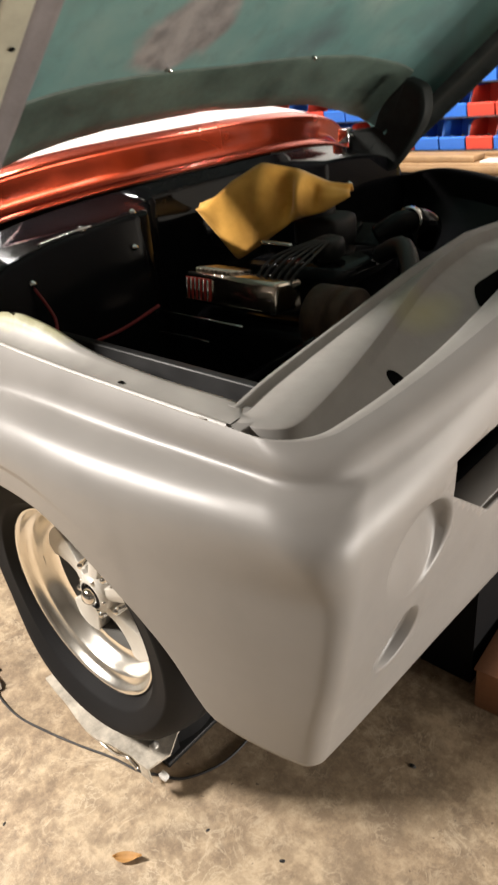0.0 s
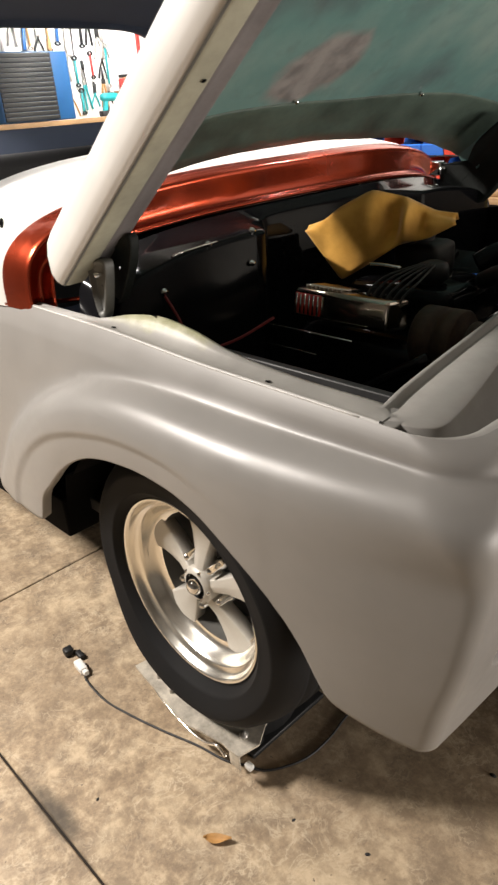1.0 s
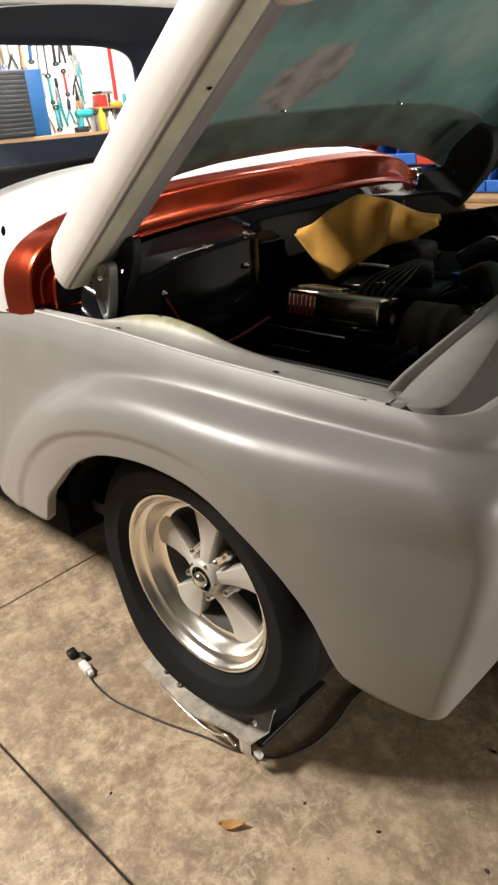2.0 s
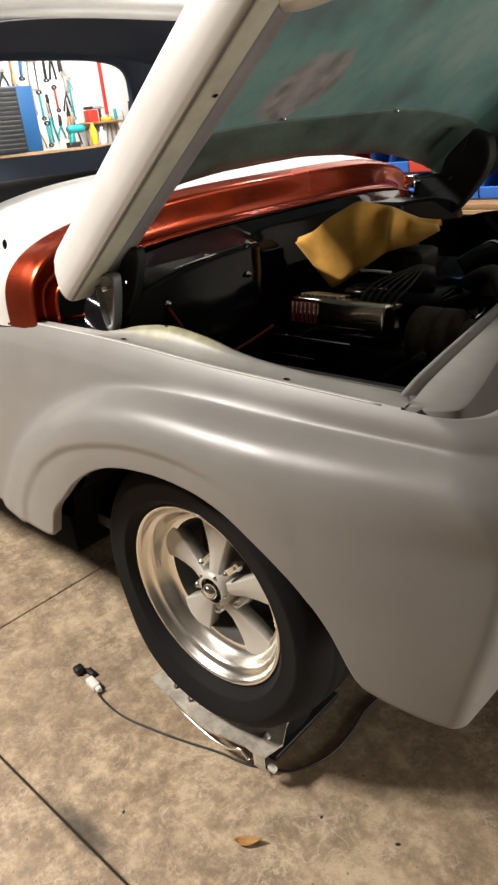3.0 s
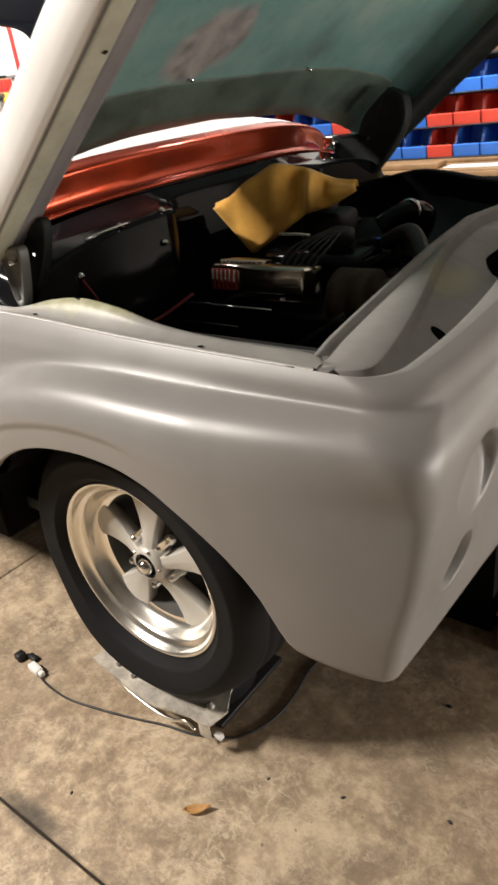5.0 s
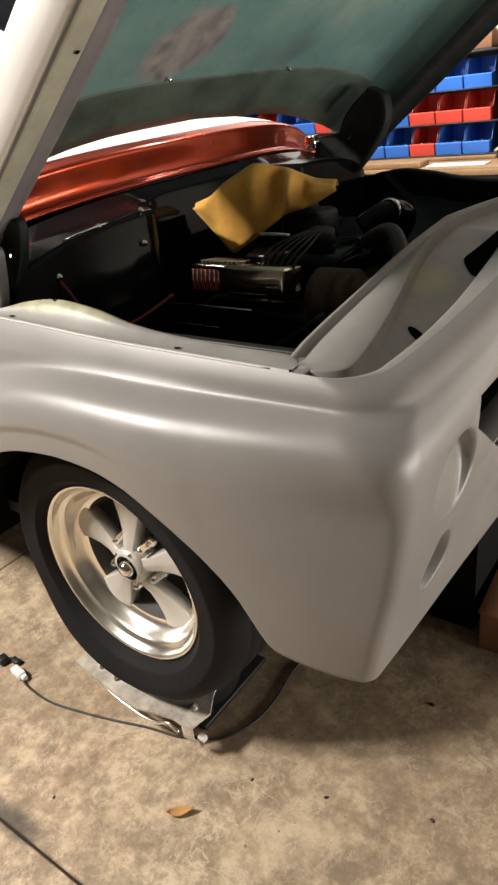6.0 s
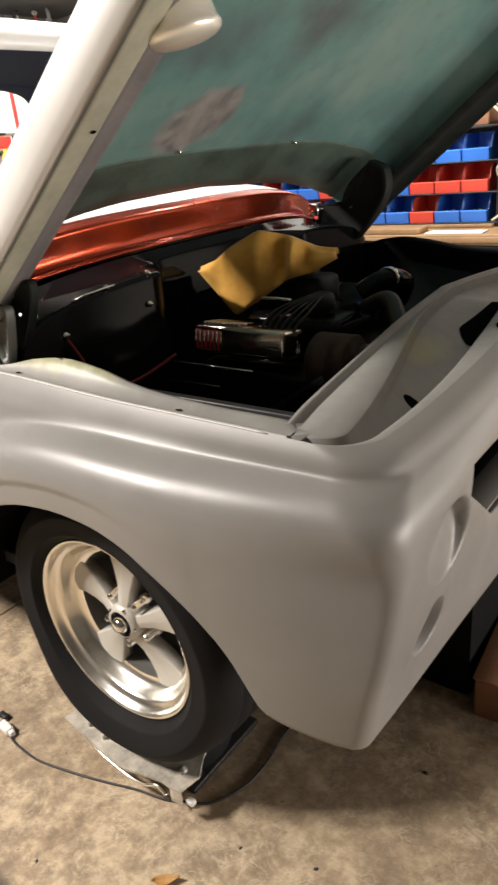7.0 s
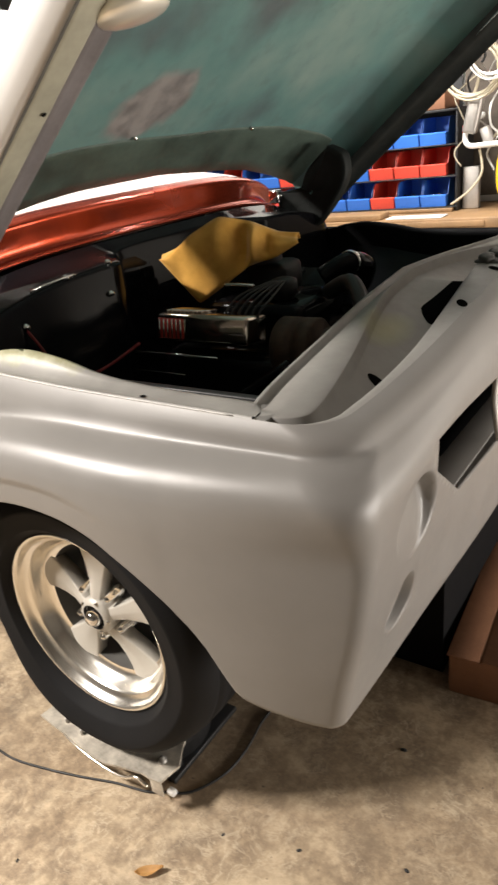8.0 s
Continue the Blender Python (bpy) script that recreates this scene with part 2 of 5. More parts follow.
def concrete():
    n = Nodes("stained_concrete")
    w = n.coords()
    big, mid, fine, grit = n.noise(1.4, 4, 0.6, w), n.noise(9, 9, 0.72, w), n.noise(85, 5, 0.7, w), n.noise(48, 3, 0.5, w)
    blot = n.mix(0.45, n.noise(34, 10, 0.76, w), n.noise(12, 8, 0.68, w))
    c = n.ramp(blot, [(0.40, (0.205, 0.151, 0.100)), (0.475, (0.305, 0.225, 0.146)), (0.525, (0.425, 0.321, 0.209)), (0.60, (0.600, 0.475, 0.325))])
    # worn grey-brown blotches, then pale laitance left between them
    c = n.mix(n.ramp(n.noise(5.5, 7, 0.66, w), [(0.49, grey(0)), (0.60, grey(0.62))]), c, n.ramp(blot, [(0.40, (0.165, 0.128, 0.092)), (0.60, (0.330, 0.258, 0.178))]))
    c = n.mix(n.ramp(n.noise(14, 9, 0.75, w), [(0.52, grey(0)), (0.57, grey(0.55))]), c, (0.200, 0.147, 0.097))
    c = n.mix(n.ramp(n.noise(3.1, 8, 0.7, w), [(0.50, grey(0)), (0.64, grey(0.70))]), c, n.ramp(blot, [(0.38, (0.400, 0.300, 0.188)), (0.55, (0.660, 0.525, 0.355))]))
    # fine pale scuffs that wander and cross
    for size, seed, much in ((10.0, 0.0, 0.60), (19.0, 7.3, 0.50)):
        vein = n.add("ShaderNodeTexNoise", Scale=size, Detail=5.0, Roughness=0.62, Distortion=1.4)
        shift = n.add("ShaderNodeMapping")
        shift.inputs["Location"].default_value = (seed, seed * 0.7, 0)
        n.link(w, shift.inputs["Vector"])
        n.link(shift.outputs[0], vein.inputs["Vector"])
        line = n.ramp(vein.outputs["Fac"], [(0.472, grey(0)), (0.494, grey(much)), (0.506, grey(much)), (0.528, grey(0))])
        c = n.mix(n.mix(n.ramp(n.noise(4.0 + seed, 4, 0.6, w), [(0.47, grey(0.05)), (0.62, grey(1))]), grey(0), line), c, (0.690, 0.575, 0.415))
    c = n.mix(n.ramp(big, [(0.38, grey(0.40)), (0.54, grey(0))]), c, (0.240, 0.178, 0.116))
    c = n.mix(n.ramp(grit, [(0.70, grey(0)), (0.74, grey(0.8))]), c, (0.074, 0.054, 0.038))
    c = n.mix(n.ramp(fine, [(0.58, grey(0)), (0.72, grey(0.45))]), c, (0.130, 0.094, 0.062))
    c = n.mix(0.14, c, (0.345, 0.262, 0.178))
    # an old oil smear across the joint
    sep = n.add("ShaderNodeSeparateXYZ")
    n.link(w, sep.inputs[0])
    total = None
    for axis, centre, size in (("X", -0.09, 0.16), ("Y", -0.390, 0.045)):
        m1 = n.add("ShaderNodeMath")
        m1.operation = "SUBTRACT"
        n.link(sep.outputs[axis], m1.inputs[0])
        m1.inputs[1].default_value = centre
        m2 = n.add("ShaderNodeMath")
        m2.operation = "DIVIDE"
        n.link(m1.outputs[0], m2.inputs[0])
        m2.inputs[1].default_value = size
        m3 = n.add("ShaderNodeMath")
        m3.operation = "POWER"
        n.link(m2.outputs[0], m3.inputs[0])
        m3.inputs[1].default_value = 2
        if total is None:
            total = m3.outputs[0]
        else:
            m4 = n.add("ShaderNodeMath")
            m4.operation = "ADD"
            n.link(total, m4.inputs[0])
            n.link(m3.outputs[0], m4.inputs[1])
            total = m4.outputs[0]
    m5 = n.add("ShaderNodeMath")
    m5.operation = "MULTIPLY_ADD"
    n.link(mid, m5.inputs[0])
    m5.inputs[1].default_value = 0.6
    n.link(total, m5.inputs[2])
    c = n.mix(n.ramp(m5.outputs[0], [(0.32, grey(0.85)), (0.95, grey(0))]), c, (0.045, 0.038, 0.030))
    n.link(c, n.b.inputs["Base Color"])
    n.link(n.ramp(mid, [(0.3, grey(0.42)), (0.7, grey(0.7))]), n.b.inputs["Roughness"])
    n.bump(blot, 0.18, 0.003)
    return n.mat


M_FLOOR = concrete()


def hood_green():
    """Old green paint with a rubbed-through brown patch and dirt."""
    n = Nodes("old_green_paint")
    w = n.coords()
    cloud, fine = n.noise(2.4, 4, 0.5, w), n.noise(15, 4, 0.55, w)
    c = n.ramp(cloud, [(0.34, (0.090, 0.112, 0.118)), (0.52, (0.118, 0.222, 0.208)), (0.70, (0.185, 0.270, 0.245))])
    # worn patch: an uneven lens near the middle of the panel
    sep = n.add("ShaderNodeSeparateXYZ")
    n.link(w, sep.inputs[0])
    warp = n.noise(7, 3, 0.5, w)

    def scaled(out, centre, size, tilt_out=None, tilt=0.0):
        a = n.add("ShaderNodeMath")
        a.operation = "SUBTRACT"
        n.link(out, a.inputs[0])
        a.inputs[1].default_value = centre
        res = a.outputs[0]
        if tilt_out is not None:
            b = n.add("ShaderNodeMath")
            b.operation = "MULTIPLY_ADD"
            n.link(tilt_out, b.inputs[0])
            b.inputs[1].default_value = tilt
            n.link(res, b.inputs[2])
            res = b.outputs[0]
        d = n.add("ShaderNodeMath")
        d.operation = "DIVIDE"
        n.link(res, d.inputs[0])
        d.inputs[1].default_value = size
        e = n.add("ShaderNodeMath")
        e.operation = "POWER"
        n.link(d.outputs[0], e.inputs[0])
        e.inputs[1].default_value = 2
        return e.outputs[0]
    sx = scaled(sep.outputs["X"], 0.308, 0.125, sep.outputs["Y"], -0.12)
    sy = scaled(sep.outputs["Y"], 0.640, 0.165)
    add = n.add("ShaderNodeMath")
    add.operation = "ADD"
    n.link(sx, add.inputs[0])
    n.link(sy, add.inputs[1])
    add2 = n.add("ShaderNodeMath")
    add2.operation = "MULTIPLY_ADD"
    n.link(warp, add2.inputs[0])
    add2.inputs[1].default_value = 1.6
    n.link(add.outputs[0], add2.inputs[2])
    mul = n.add("ShaderNodeMath")
    mul.operation = "MULTIPLY"
    n.link(add2.outputs[0], mul.inputs[0])
    mul.inputs[1].default_value = 0.4
    mask = n.ramp(mul.outputs[0], [(0.52, grey(1)), (0.66, grey(0))])
    c = n.mix(mask, c, n.ramp(fine, [(0.35, (0.15, 0.142, 0.138)), (0.62, (0.285, 0.266, 0.252))]))
    c = n.mix(n.ramp(fine, [(0.55, grey(0)), (0.8, grey(0.35))]), c, (0.09, 0.10, 0.092))
    n.link(c, n.b.inputs["Base Color"])
    n.link(n.ramp(fine, [(0.3, grey(0.32)), (0.7, grey(0.55))]), n.b.inputs["Roughness"])
    return n.mat


M_GREEN = hood_green()


def cloth_mat():
    n = Nodes("shop_rag_cotton")
    w = n.coords()
    weave, stain = n.noise(500, 2, 0.5, w), n.noise(14, 4, 0.6, w)
    c = n.ramp(stain, [(0.35, (0.64, 0.32, 0.050)), (0.65, (0.80, 0.43, 0.085))])
    n.link(c, n.b.inputs["Base Color"])
    n.b.inputs["Roughness"].default_value = 0.95
    n.b.inputs["Sheen Weight"].default_value = 0.3
    n.bump(weave, 0.3, 0.0006)
    return n.mat


M_CLOTH = cloth_mat()

# ---- the room ----
M_JOINT = paint("joint_dirt", (0.022, 0.016, 0.011), 0.9, 0.4, grain=90)
floor = thing("floor", (0, 0, 0), "stained tan concrete garage floor with saw-cut joints", "floor", kind="structure")
part("floor_bed", box(-5.6, -4.2, -0.12, 4.2, 5.0, -0.008), M_JOINT, floor, smooth=False)
JX, JY = [-5.49, -3.45, -0.949, 1.55, 4.09], [-4.19, -2.9, -0.403, 2.1, 4.89]
for i in range(4):
    for j in range(4):
        part("slab", box(JX[i] + 0.0034, JY[j] + 0.0034, -0.10, JX[i + 1] - 0.0034, JY[j + 1] - 0.0034, 0.0, 0.003, 1), M_FLOOR, floor, smooth=False)


def wall(name, x0, y0, z0, x1, y1, z1, material, label):
    return tagged(part(name, box(x0, y0, z0, x1, y1, z1), material, None, smooth=False), label, "wall", kind="structure")


wall("wall_west", -5.7, -4.2, 0.0, -5.5, 4.9, 2.9, M_DULL, "plain painted garage wall behind the tool bench")
wall("wall_north", -5.7, 4.9, 0.0, 4.3, 5.1, 2.9, M_DULL, "plain painted garage wall behind the parts shelf")
# unseen opening added in this wall to hold the front fill
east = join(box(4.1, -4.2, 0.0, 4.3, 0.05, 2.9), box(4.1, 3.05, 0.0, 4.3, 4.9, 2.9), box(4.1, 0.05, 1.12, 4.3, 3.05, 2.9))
tagged(part("wall_east", east, M_DULL, None, smooth=False), "plain painted garage wall with an added low opening for the front fill", "wall", kind="structure")
wall("wall_south", -5.7, -4.4, 0.0, 4.3, -4.2, 2.9, M_DULL, "plain painted garage wall")
tagged(part("ceiling", box(-5.7, -4.4, 2.9, 4.3, 5.1, 3.0), M_CEIL, None, smooth=False), "plain painted garage ceiling board", "ceiling", kind="structure")

# ---- the truck ----
truck = thing("pickup_truck", (0, 0, 0), "old pickup truck in grey primer with its hood raised", "truck")

YC = 0.87           # middle of the truck
SEAM_TOP = smooth_table([(-1.3, 1.085), (-0.57, 1.075), (-0.18, 1.068), (0.17, 1.052), (0.53, 1.045), (0.70, 1.04)])
ARCH = smooth_table([(-1.4, 0.488), (-0.88, 0.488), (-0.61, 0.522), (-0.50, 0.536), (-0.432, 0.545), (-0.418, 0.575), (-0.395, 0.625), (-0.34, 0.678), (-0.27, 0.742), (-0.19, 0.794), (-0.12, 0.823), (-0.04, 0.841), (0.06, 0.850),
                     (0.15, 0.845), (0.224, 0.828), (0.29, 0.792), (0.351, 0.748), (0.398, 0.702), (0.428, 0.642), (0.452, 0.567), (0.466, 0.535), (0.485, 0.522), (0.52, 0.508), (0.58, 0.493), (0.70, 0.492)])
# the crease where the wheel bulge leaves the flat upper flank
BULGE = [(-0.86, 0.44), (-0.782, 0.539), (-0.635, 0.709), (-0.483, 0.827), (-0.347, 0.904), (-0.217, 0.955), (-0.077, 0.985), (0.052, 0.995), (0.225, 0.995), (0.355, 0.995), (0.485, 0.998), (0.62, 1.002), (0.9, 1.006)]
RIDGE = [(p.x, p.y) for p in spline([(*p, 0) for p in [(-0.60, 0.50), (-0.56, 0.60), (-0.43, 0.735), (-0.27, 0.832), (-0.06, 0.890), (0.13, 0.900), (0.26, 0.875), (0.40, 0.80)]], 4)]
BULGE = [(p.x, p.y) for p in spline([(*p, 0) for p in BULGE], 4)]
O_FLANK = smooth_table([(0.0, 0.0), (0.010, 0.006), (0.03, 0.016), (0.06, 0.026), (0.15, 0.034), (0.3, 0.038), (0.58, 0.036)])
O_BULGE = smooth_table([(-0.016, 0.0), (-0.008, 0.002), (0.0, 0.007), (0.004, 0.016), (0.008, 0.029), (0.013, 0.043), (0.020, 0.056), (0.031, 0.067), (0.048, 0.077), (0.075, 0.083), (0.11, 0.085), (0.19, 0.078), (0.34, 0.060), (0.52, 0.044)])
O_FRONT = smooth_table([(0.0, 0.0), (0.010, 0.024), (0.03, 0.040), (0.06, 0.052), (0.10, 0.058), (0.20, 0.052), (0.32, 0.036), (0.42, 0.022), (0.50, 0.010), (0.55, -0.002)])


def side_of(line, x, z):
    """Signed distance of (x, z) from an upward-running line; positive below and ahead."""
    best = None
    for (x0, z0), (x1, z1) in zip(line, line[1:]):
        dx, dz = x1 - x0, z1 - z0
        t = min(max(((x - x0) * dx + (z - z0) * dz) / (dx * dx + dz * dz), 0), 1)
        px, pz = x - (x0 + t * dx), z - (z0 + t * dz)
        d = math.hypot(px, pz)
        if best is None or d < best[0]:
            best = (d, 1 if dx * pz - dz * px < 0 else -1)
    return best[0] * best[1]


R_CORNER, X_FRONT, Y_SEAM = 0.085, 0.665, 0.0
X_ARC = X_FRONT - R_CORNER
L_ARC = R_CORNER * math.pi / 2
S_ARC0, S_ARC1 = X_ARC, X_ARC + L_ARC
S_MID = S_ARC1 + (YC - Y_SEAM - R_CORNER)


S_LAST = S_MID - S_ARC1


def seam_at(s):
    return SEAM_TOP(min(s, 0.7)) + 0.07 * step(S_ARC1, S_MID, s)


def side_bulge(x, drop):
    """How far the fender's side stands out at x and a depth below the seam."""
    z = SEAM_TOP(min(x, 0.7)) - drop
    soft = 1 + 0.10 * (1 - step(-0.45, -0.05, x)) + 2.2 * (1 - step(-0.70, -0.22, x))
    out = O_FLANK(drop) + O_BULGE((side_of(BULGE, x, z) + 0.011 * (soft - 1)) / soft) * (1 - 0.60 * (1 - step(-0.95, -0.42, x)))
    if x < 0.4:
        out -= 0.008 * step(-0.012, 0.012, side_of(RIDGE, x, z)) * (1 - step(0.10, 0.34, x)) * step(-0.75, -0.55, x)
    out -= 0.048 * max((min(x, 0.60) - 0.36) / 0.22, 0.0) ** 2 * step(0.06, 0.20, drop)
    # the shoulder draws in towards the nose
    return out - 0.034 * max((min(x, 0.6) - 0.18) / 0.40, 0.0) ** 2 * step(0.02, 0.07, drop) * (1 - step(0.12, 0.45, drop))


corner_radius = smooth_table([(0.0, 0.085), (0.05, 0.092), (0.09, 0.085), (0.15, 0.055), (0.25, 0.040), (0.38, 0.036), (0.56, 0.036)])


def corner_extra(s, drop):
    """The nose stands a little prouder next to the corner edge."""
    return 0.018 * (1 - step(S_ARC1, S_ARC1 + 0.34, s)) * step(0.03, 0.12, drop) * (1 - step(0.30, 0.52, drop))


def nose_out(s, drop):
    return O_FRONT(drop * 0.55 / (0.55 + 0.07 * step(S_ARC1, S_MID, s))) + corner_extra(s, drop)


@functools.lru_cache(None)
def corner_start(drop):
    """Where the side ends and the corner's arc begins: its x, the side's stand-out there and the turn it already has."""
    r = corner_radius(drop)
    side = side_bulge(S_ARC0, drop)
    slope = (side_bulge(S_ARC0 - 0.004, drop) - side) / 0.004
    q0 = 0.0
    for _ in range(6):
        xe = X_FRONT + nose_out(S_ARC0, drop) - r * (1 - math.sin(q0))
        q0 = min(max(math.atan(slope * (S_ARC0 - 0.40) / (xe - 0.40)), 0.0), 0.7)
    return xe, side, q0


def clip_point(s, drop):
    """A point of the front sheet metal: s runs along the seam from the rear of the fender round the corner, drop is depth below the seam."""
    z = seam_at(s) - drop
    r = corner_radius(drop)
    xe, side, q0 = corner_start(drop)
    if s <= S_ARC0:
        x = s if s < 0.40 else 0.40 + (s - 0.40) * (xe - 0.40) / (S_ARC0 - 0.40)
        return Vector((x, Y_SEAM - side_bulge(s, drop), z)), Vector((0, -1, 0))
    yc = Y_SEAM - side + r * math.cos(q0)
    if s <= S_ARC1:
        q = q0 + (math.pi / 2 - q0) * (s - S_ARC0) / L_ARC
        n = Vector((math.sin(q), -math.cos(q), 0))
        return Vector((X_FRONT + nose_out(s, drop) - r, yc, z)) + n * r, n
    k = s - S_ARC1
    y = Y_SEAM + R_CORNER + k
    if k < 0.4:
        y = yc + (Y_SEAM + R_CORNER + 0.4 - yc) * k / 0.4
    x = X_FRONT + nose_out(s, drop) + 0.035 * math.sin(math.pi * min(k / S_LAST, 1) / 2)
    return Vector((x, y, z)), Vector((1, 0, 0))


def front_point(y, z):
    """The nose's surface at y and z."""
    s = S_ARC1 + max(y - Y_SEAM - R_CORNER, 0.0)
    for _ in range(12):
        p, nrm = clip_point(s, seam_at(s) - z)
        s = max(s + 0.8 * (y - p.y), S_ARC1)
    return clip_point(s, seam_at(s) - z)


def clip_bottom(s):
    if s <= S_ARC0:
        return ARCH(s)
    return 0.492 + 0.026 * step(S_ARC1 + 0.02, S_ARC1 + 0.30, s)


def clip_stations():
    s = list(np.arange(-1.25, -0.90, 0.05)) + list(np.arange(-0.90, -0.25, 0.010)) + list(np.arange(-0.25, 0.28, 0.022)) + list(np.arange(0.28, 0.50, 0.010))
    s += list(np.arange(0.50, S_ARC0, 0.015)) + list(np.linspace(S_ARC0, S_ARC1, 14)) + list(np.linspace(S_ARC1, S_MID, 46))[1:]
    return s


DROPS = [0.0, 0.004, 0.010, 0.018, 0.026, 0.032, 0.038, 0.043, 0.048, 0.052, 0.056, 0.060, 0.064, 0.068, 0.072, 0.077, 0.083, 0.090, 0.098, 0.108, 0.12]
V_ROWS = DROPS + [None] * 48


def build_clip(mirror):
    st = clip_stations()
    rows, info = [], []
    for s in st:
        top = SEAM_TOP(min(s, 0.7)) + 0.07 * step(S_ARC1, S_MID, s)
        h = top - clip_bottom(s)
        row, inf = [], []
        for drop in DROPS + list(np.linspace(0.12, h, 49))[1:]:
            p, nrm = clip_point(s, drop)
            row.append(p)
            inf.append((p.y if s > S_ARC0 else -9, p.z))
        rows.append(row)
        info.append(inf)
    n, m = len(rows), len(V_ROWS)
    verts = [p for r in rows for p in r]
    index = lambda i, j: i * m + j
    faces = {}
    for i in range(n - 1):
        for j in range(m - 1):
            faces[(i, j)] = (index(i, j), index(i, j + 1), index(i + 1, j + 1), index(i + 1, j))

    extra = []

    def cup(y0, z0, ry, rz, rings, deep, corner=2.0):
        """A round pocket pressed into the nose; rings of (scale, depth)."""
        cells = [(i, j) for (i, j) in faces if all(abs(info[a][b][0] - y0) < ry * 1.25 and abs(info[a][b][1] - z0) < rz * 1.25 for a in (i, i + 1) for b in (j, j + 1))]
        i0, i1 = min(c[0] for c in cells), max(c[0] for c in cells) + 1
        j0, j1 = min(c[1] for c in cells), max(c[1] for c in cells) + 1
        for i in range(i0, i1):
            for j in range(j0, j1):
                faces.pop((i, j), None)
        loop = [(i, j0) for i in range(i0, i1)] + [(i1, j) for j in range(j0, j1)] + [(i, j1) for i in range(i1, i0, -1)] + [(i0, j) for j in range(j1, j0, -1)]
        last = [index(*c) for c in loop]
        for scale, depth in rings:
            ring = []
            for c in loop:
                dy, dz = (info[c[0]][c[1]][0] - y0) / ry, (info[c[0]][c[1]][1] - z0) / rz
                k = (abs(dy) ** corner + abs(dz) ** corner) ** (1 / corner)
                p, nrm = front_point(y0 + ry * scale * dy / k, z0 + rz * scale * dz / k)
                lean = max(0.50 + 0.50 * scale * (deep[0] * dy + deep[1] * dz) / k, 0.04)
                verts.append(p - nrm * depth * 0.85 * lean ** 1.5)
                ring.append(len(verts) - 1)
            for k in range(len(loop)):
                k2 = (k + 1) % len(loop)
                extra.append((last[k], last[k2], ring[k2], ring[k]))
            last = ring
        extra.append(tuple(last))

    cup(0.152, 0.834, 0.090, 0.074, [(1.04, 0.0), (1.0, 0.003), (0.96, 0.014), (0.92, 0.036), (0.86, 0.044), (0.5, 0.047), (0.15, 0.048)], (0.66, 0.75))
    cup(0.128, 0.672, 0.062, 0.054, [(1.04, 0.0), (0.99, 0.003), (0.94, 0.020), (0.85, 0.030), (0.4, 0.032), (0.15, 0.032)], (0.74, -0.67))
    # folded lower edge
    fold = []
    for i in range(n):
        p, nrm = clip_point(st[i], seam_at(st[i]) - clip_bottom(st[i]))
        k = len(verts)
        verts.append(p - nrm * 0.006 - Vector((0, 0, 0.002)))
        verts.append(p - nrm * 0.026 + Vector((0, 0, 0.004)))
        fold.append((index(i, m - 1), k, k + 1))
    for a, b in zip(fold, fold[1:]):
        extra.append((a[0], a[1], b[1], b[0]))
        extra.append((a[1], a[2], b[2], b[1]))
    out = [Vector((p.x, 2 * YC - p.y, p.z)) if mirror else Vector(p) for p in verts]
    allf = list(faces.values()) + extra
    return out, [f[::-1] for f in allf] if mirror else allf


def weld(data):
    bm = to_bm(data)
    bmesh.ops.remove_doubles(bm, verts=bm.verts, dist=0.0004)
    return clean(bm)


near_clip, far_clip = build_clip(False), build_clip(True)
k = len(near_clip[0])
clip = (near_clip[0] + far_clip[0], near_clip[1] + [tuple(v + k for v in f) for f in far_clip[1]])


def cut_mouth(bm):
    """Opens the grille mouth, with slanted lower corners, and folds its edge inwards."""
    y0, y1, y2 = 0.236, 0.392, 2 * YC
    z0, z1, z2 = 0.762, 0.880, 0.940
    slant = Vector((0, z1 - z0, y1 - y0)).normalized()
    mirrored = Vector((0, -slant.y, slant.z))
    cuts = [((0, 0, z0), (0, 0, 1)), ((0, 0, z2), (0, 0, 1)), ((0, y0, 0), (0, 1, 0)), ((0, y2 - y0, 0), (0, 1, 0)), ((0, y0, z1), slant), ((0, y2 - y0, z1), mirrored)]
    for co, no in cuts:
        near = [f for f in bm.faces if f.calc_center_median().x > 0.6 and 0.2 < f.calc_center_median().y < y2 - 0.2 and 0.72 < f.calc_center_median().z < 0.99]
        geom = list({v for f in near for v in f.verts}) + list({e for f in near for e in f.edges}) + near
        bmesh.ops.bisect_plane(bm, geom=geom, dist=1e-5, plane_co=co, plane_no=no)

    def inside(c):
        if not (c.x > 0.6 and y0 < c.y < y2 - y0 and z0 < c.z < z2):
            return False
        return (c - Vector((c.x, y0, z1))).dot(slant) > 0 and (c - Vector((c.x, y2 - y0, z1))).dot(mirrored) > 0
    gone = [f for f in bm.faces if inside(f.calc_center_median())]
    bmesh.ops.delete(bm, geom=gone, context="FACES")
    rim = [e for e in bm.edges if e.is_boundary and all(v.co.x > 0.6 and y0 - 0.01 < v.co.y < y2 - y0 + 0.01 and z0 - 0.01 < v.co.z < z2 + 0.01 for v in e.verts)]
    for dx in (0.006, 0.022):
        ring = bmesh.ops.extrude_edge_only(bm, edges=rim)["geom"]
        for v in [g for g in ring if isinstance(g, bmesh.types.BMVert)]:
            v.co.x -= dx
        rim = [g for g in ring if isinstance(g, bmesh.types.BMEdge) and g.is_boundary]
    return clean(bm)


part("fenders_and_nose", cut_mouth(weld(clip)), M_PRIMER, truck, "satin grey primer front sheet metal")

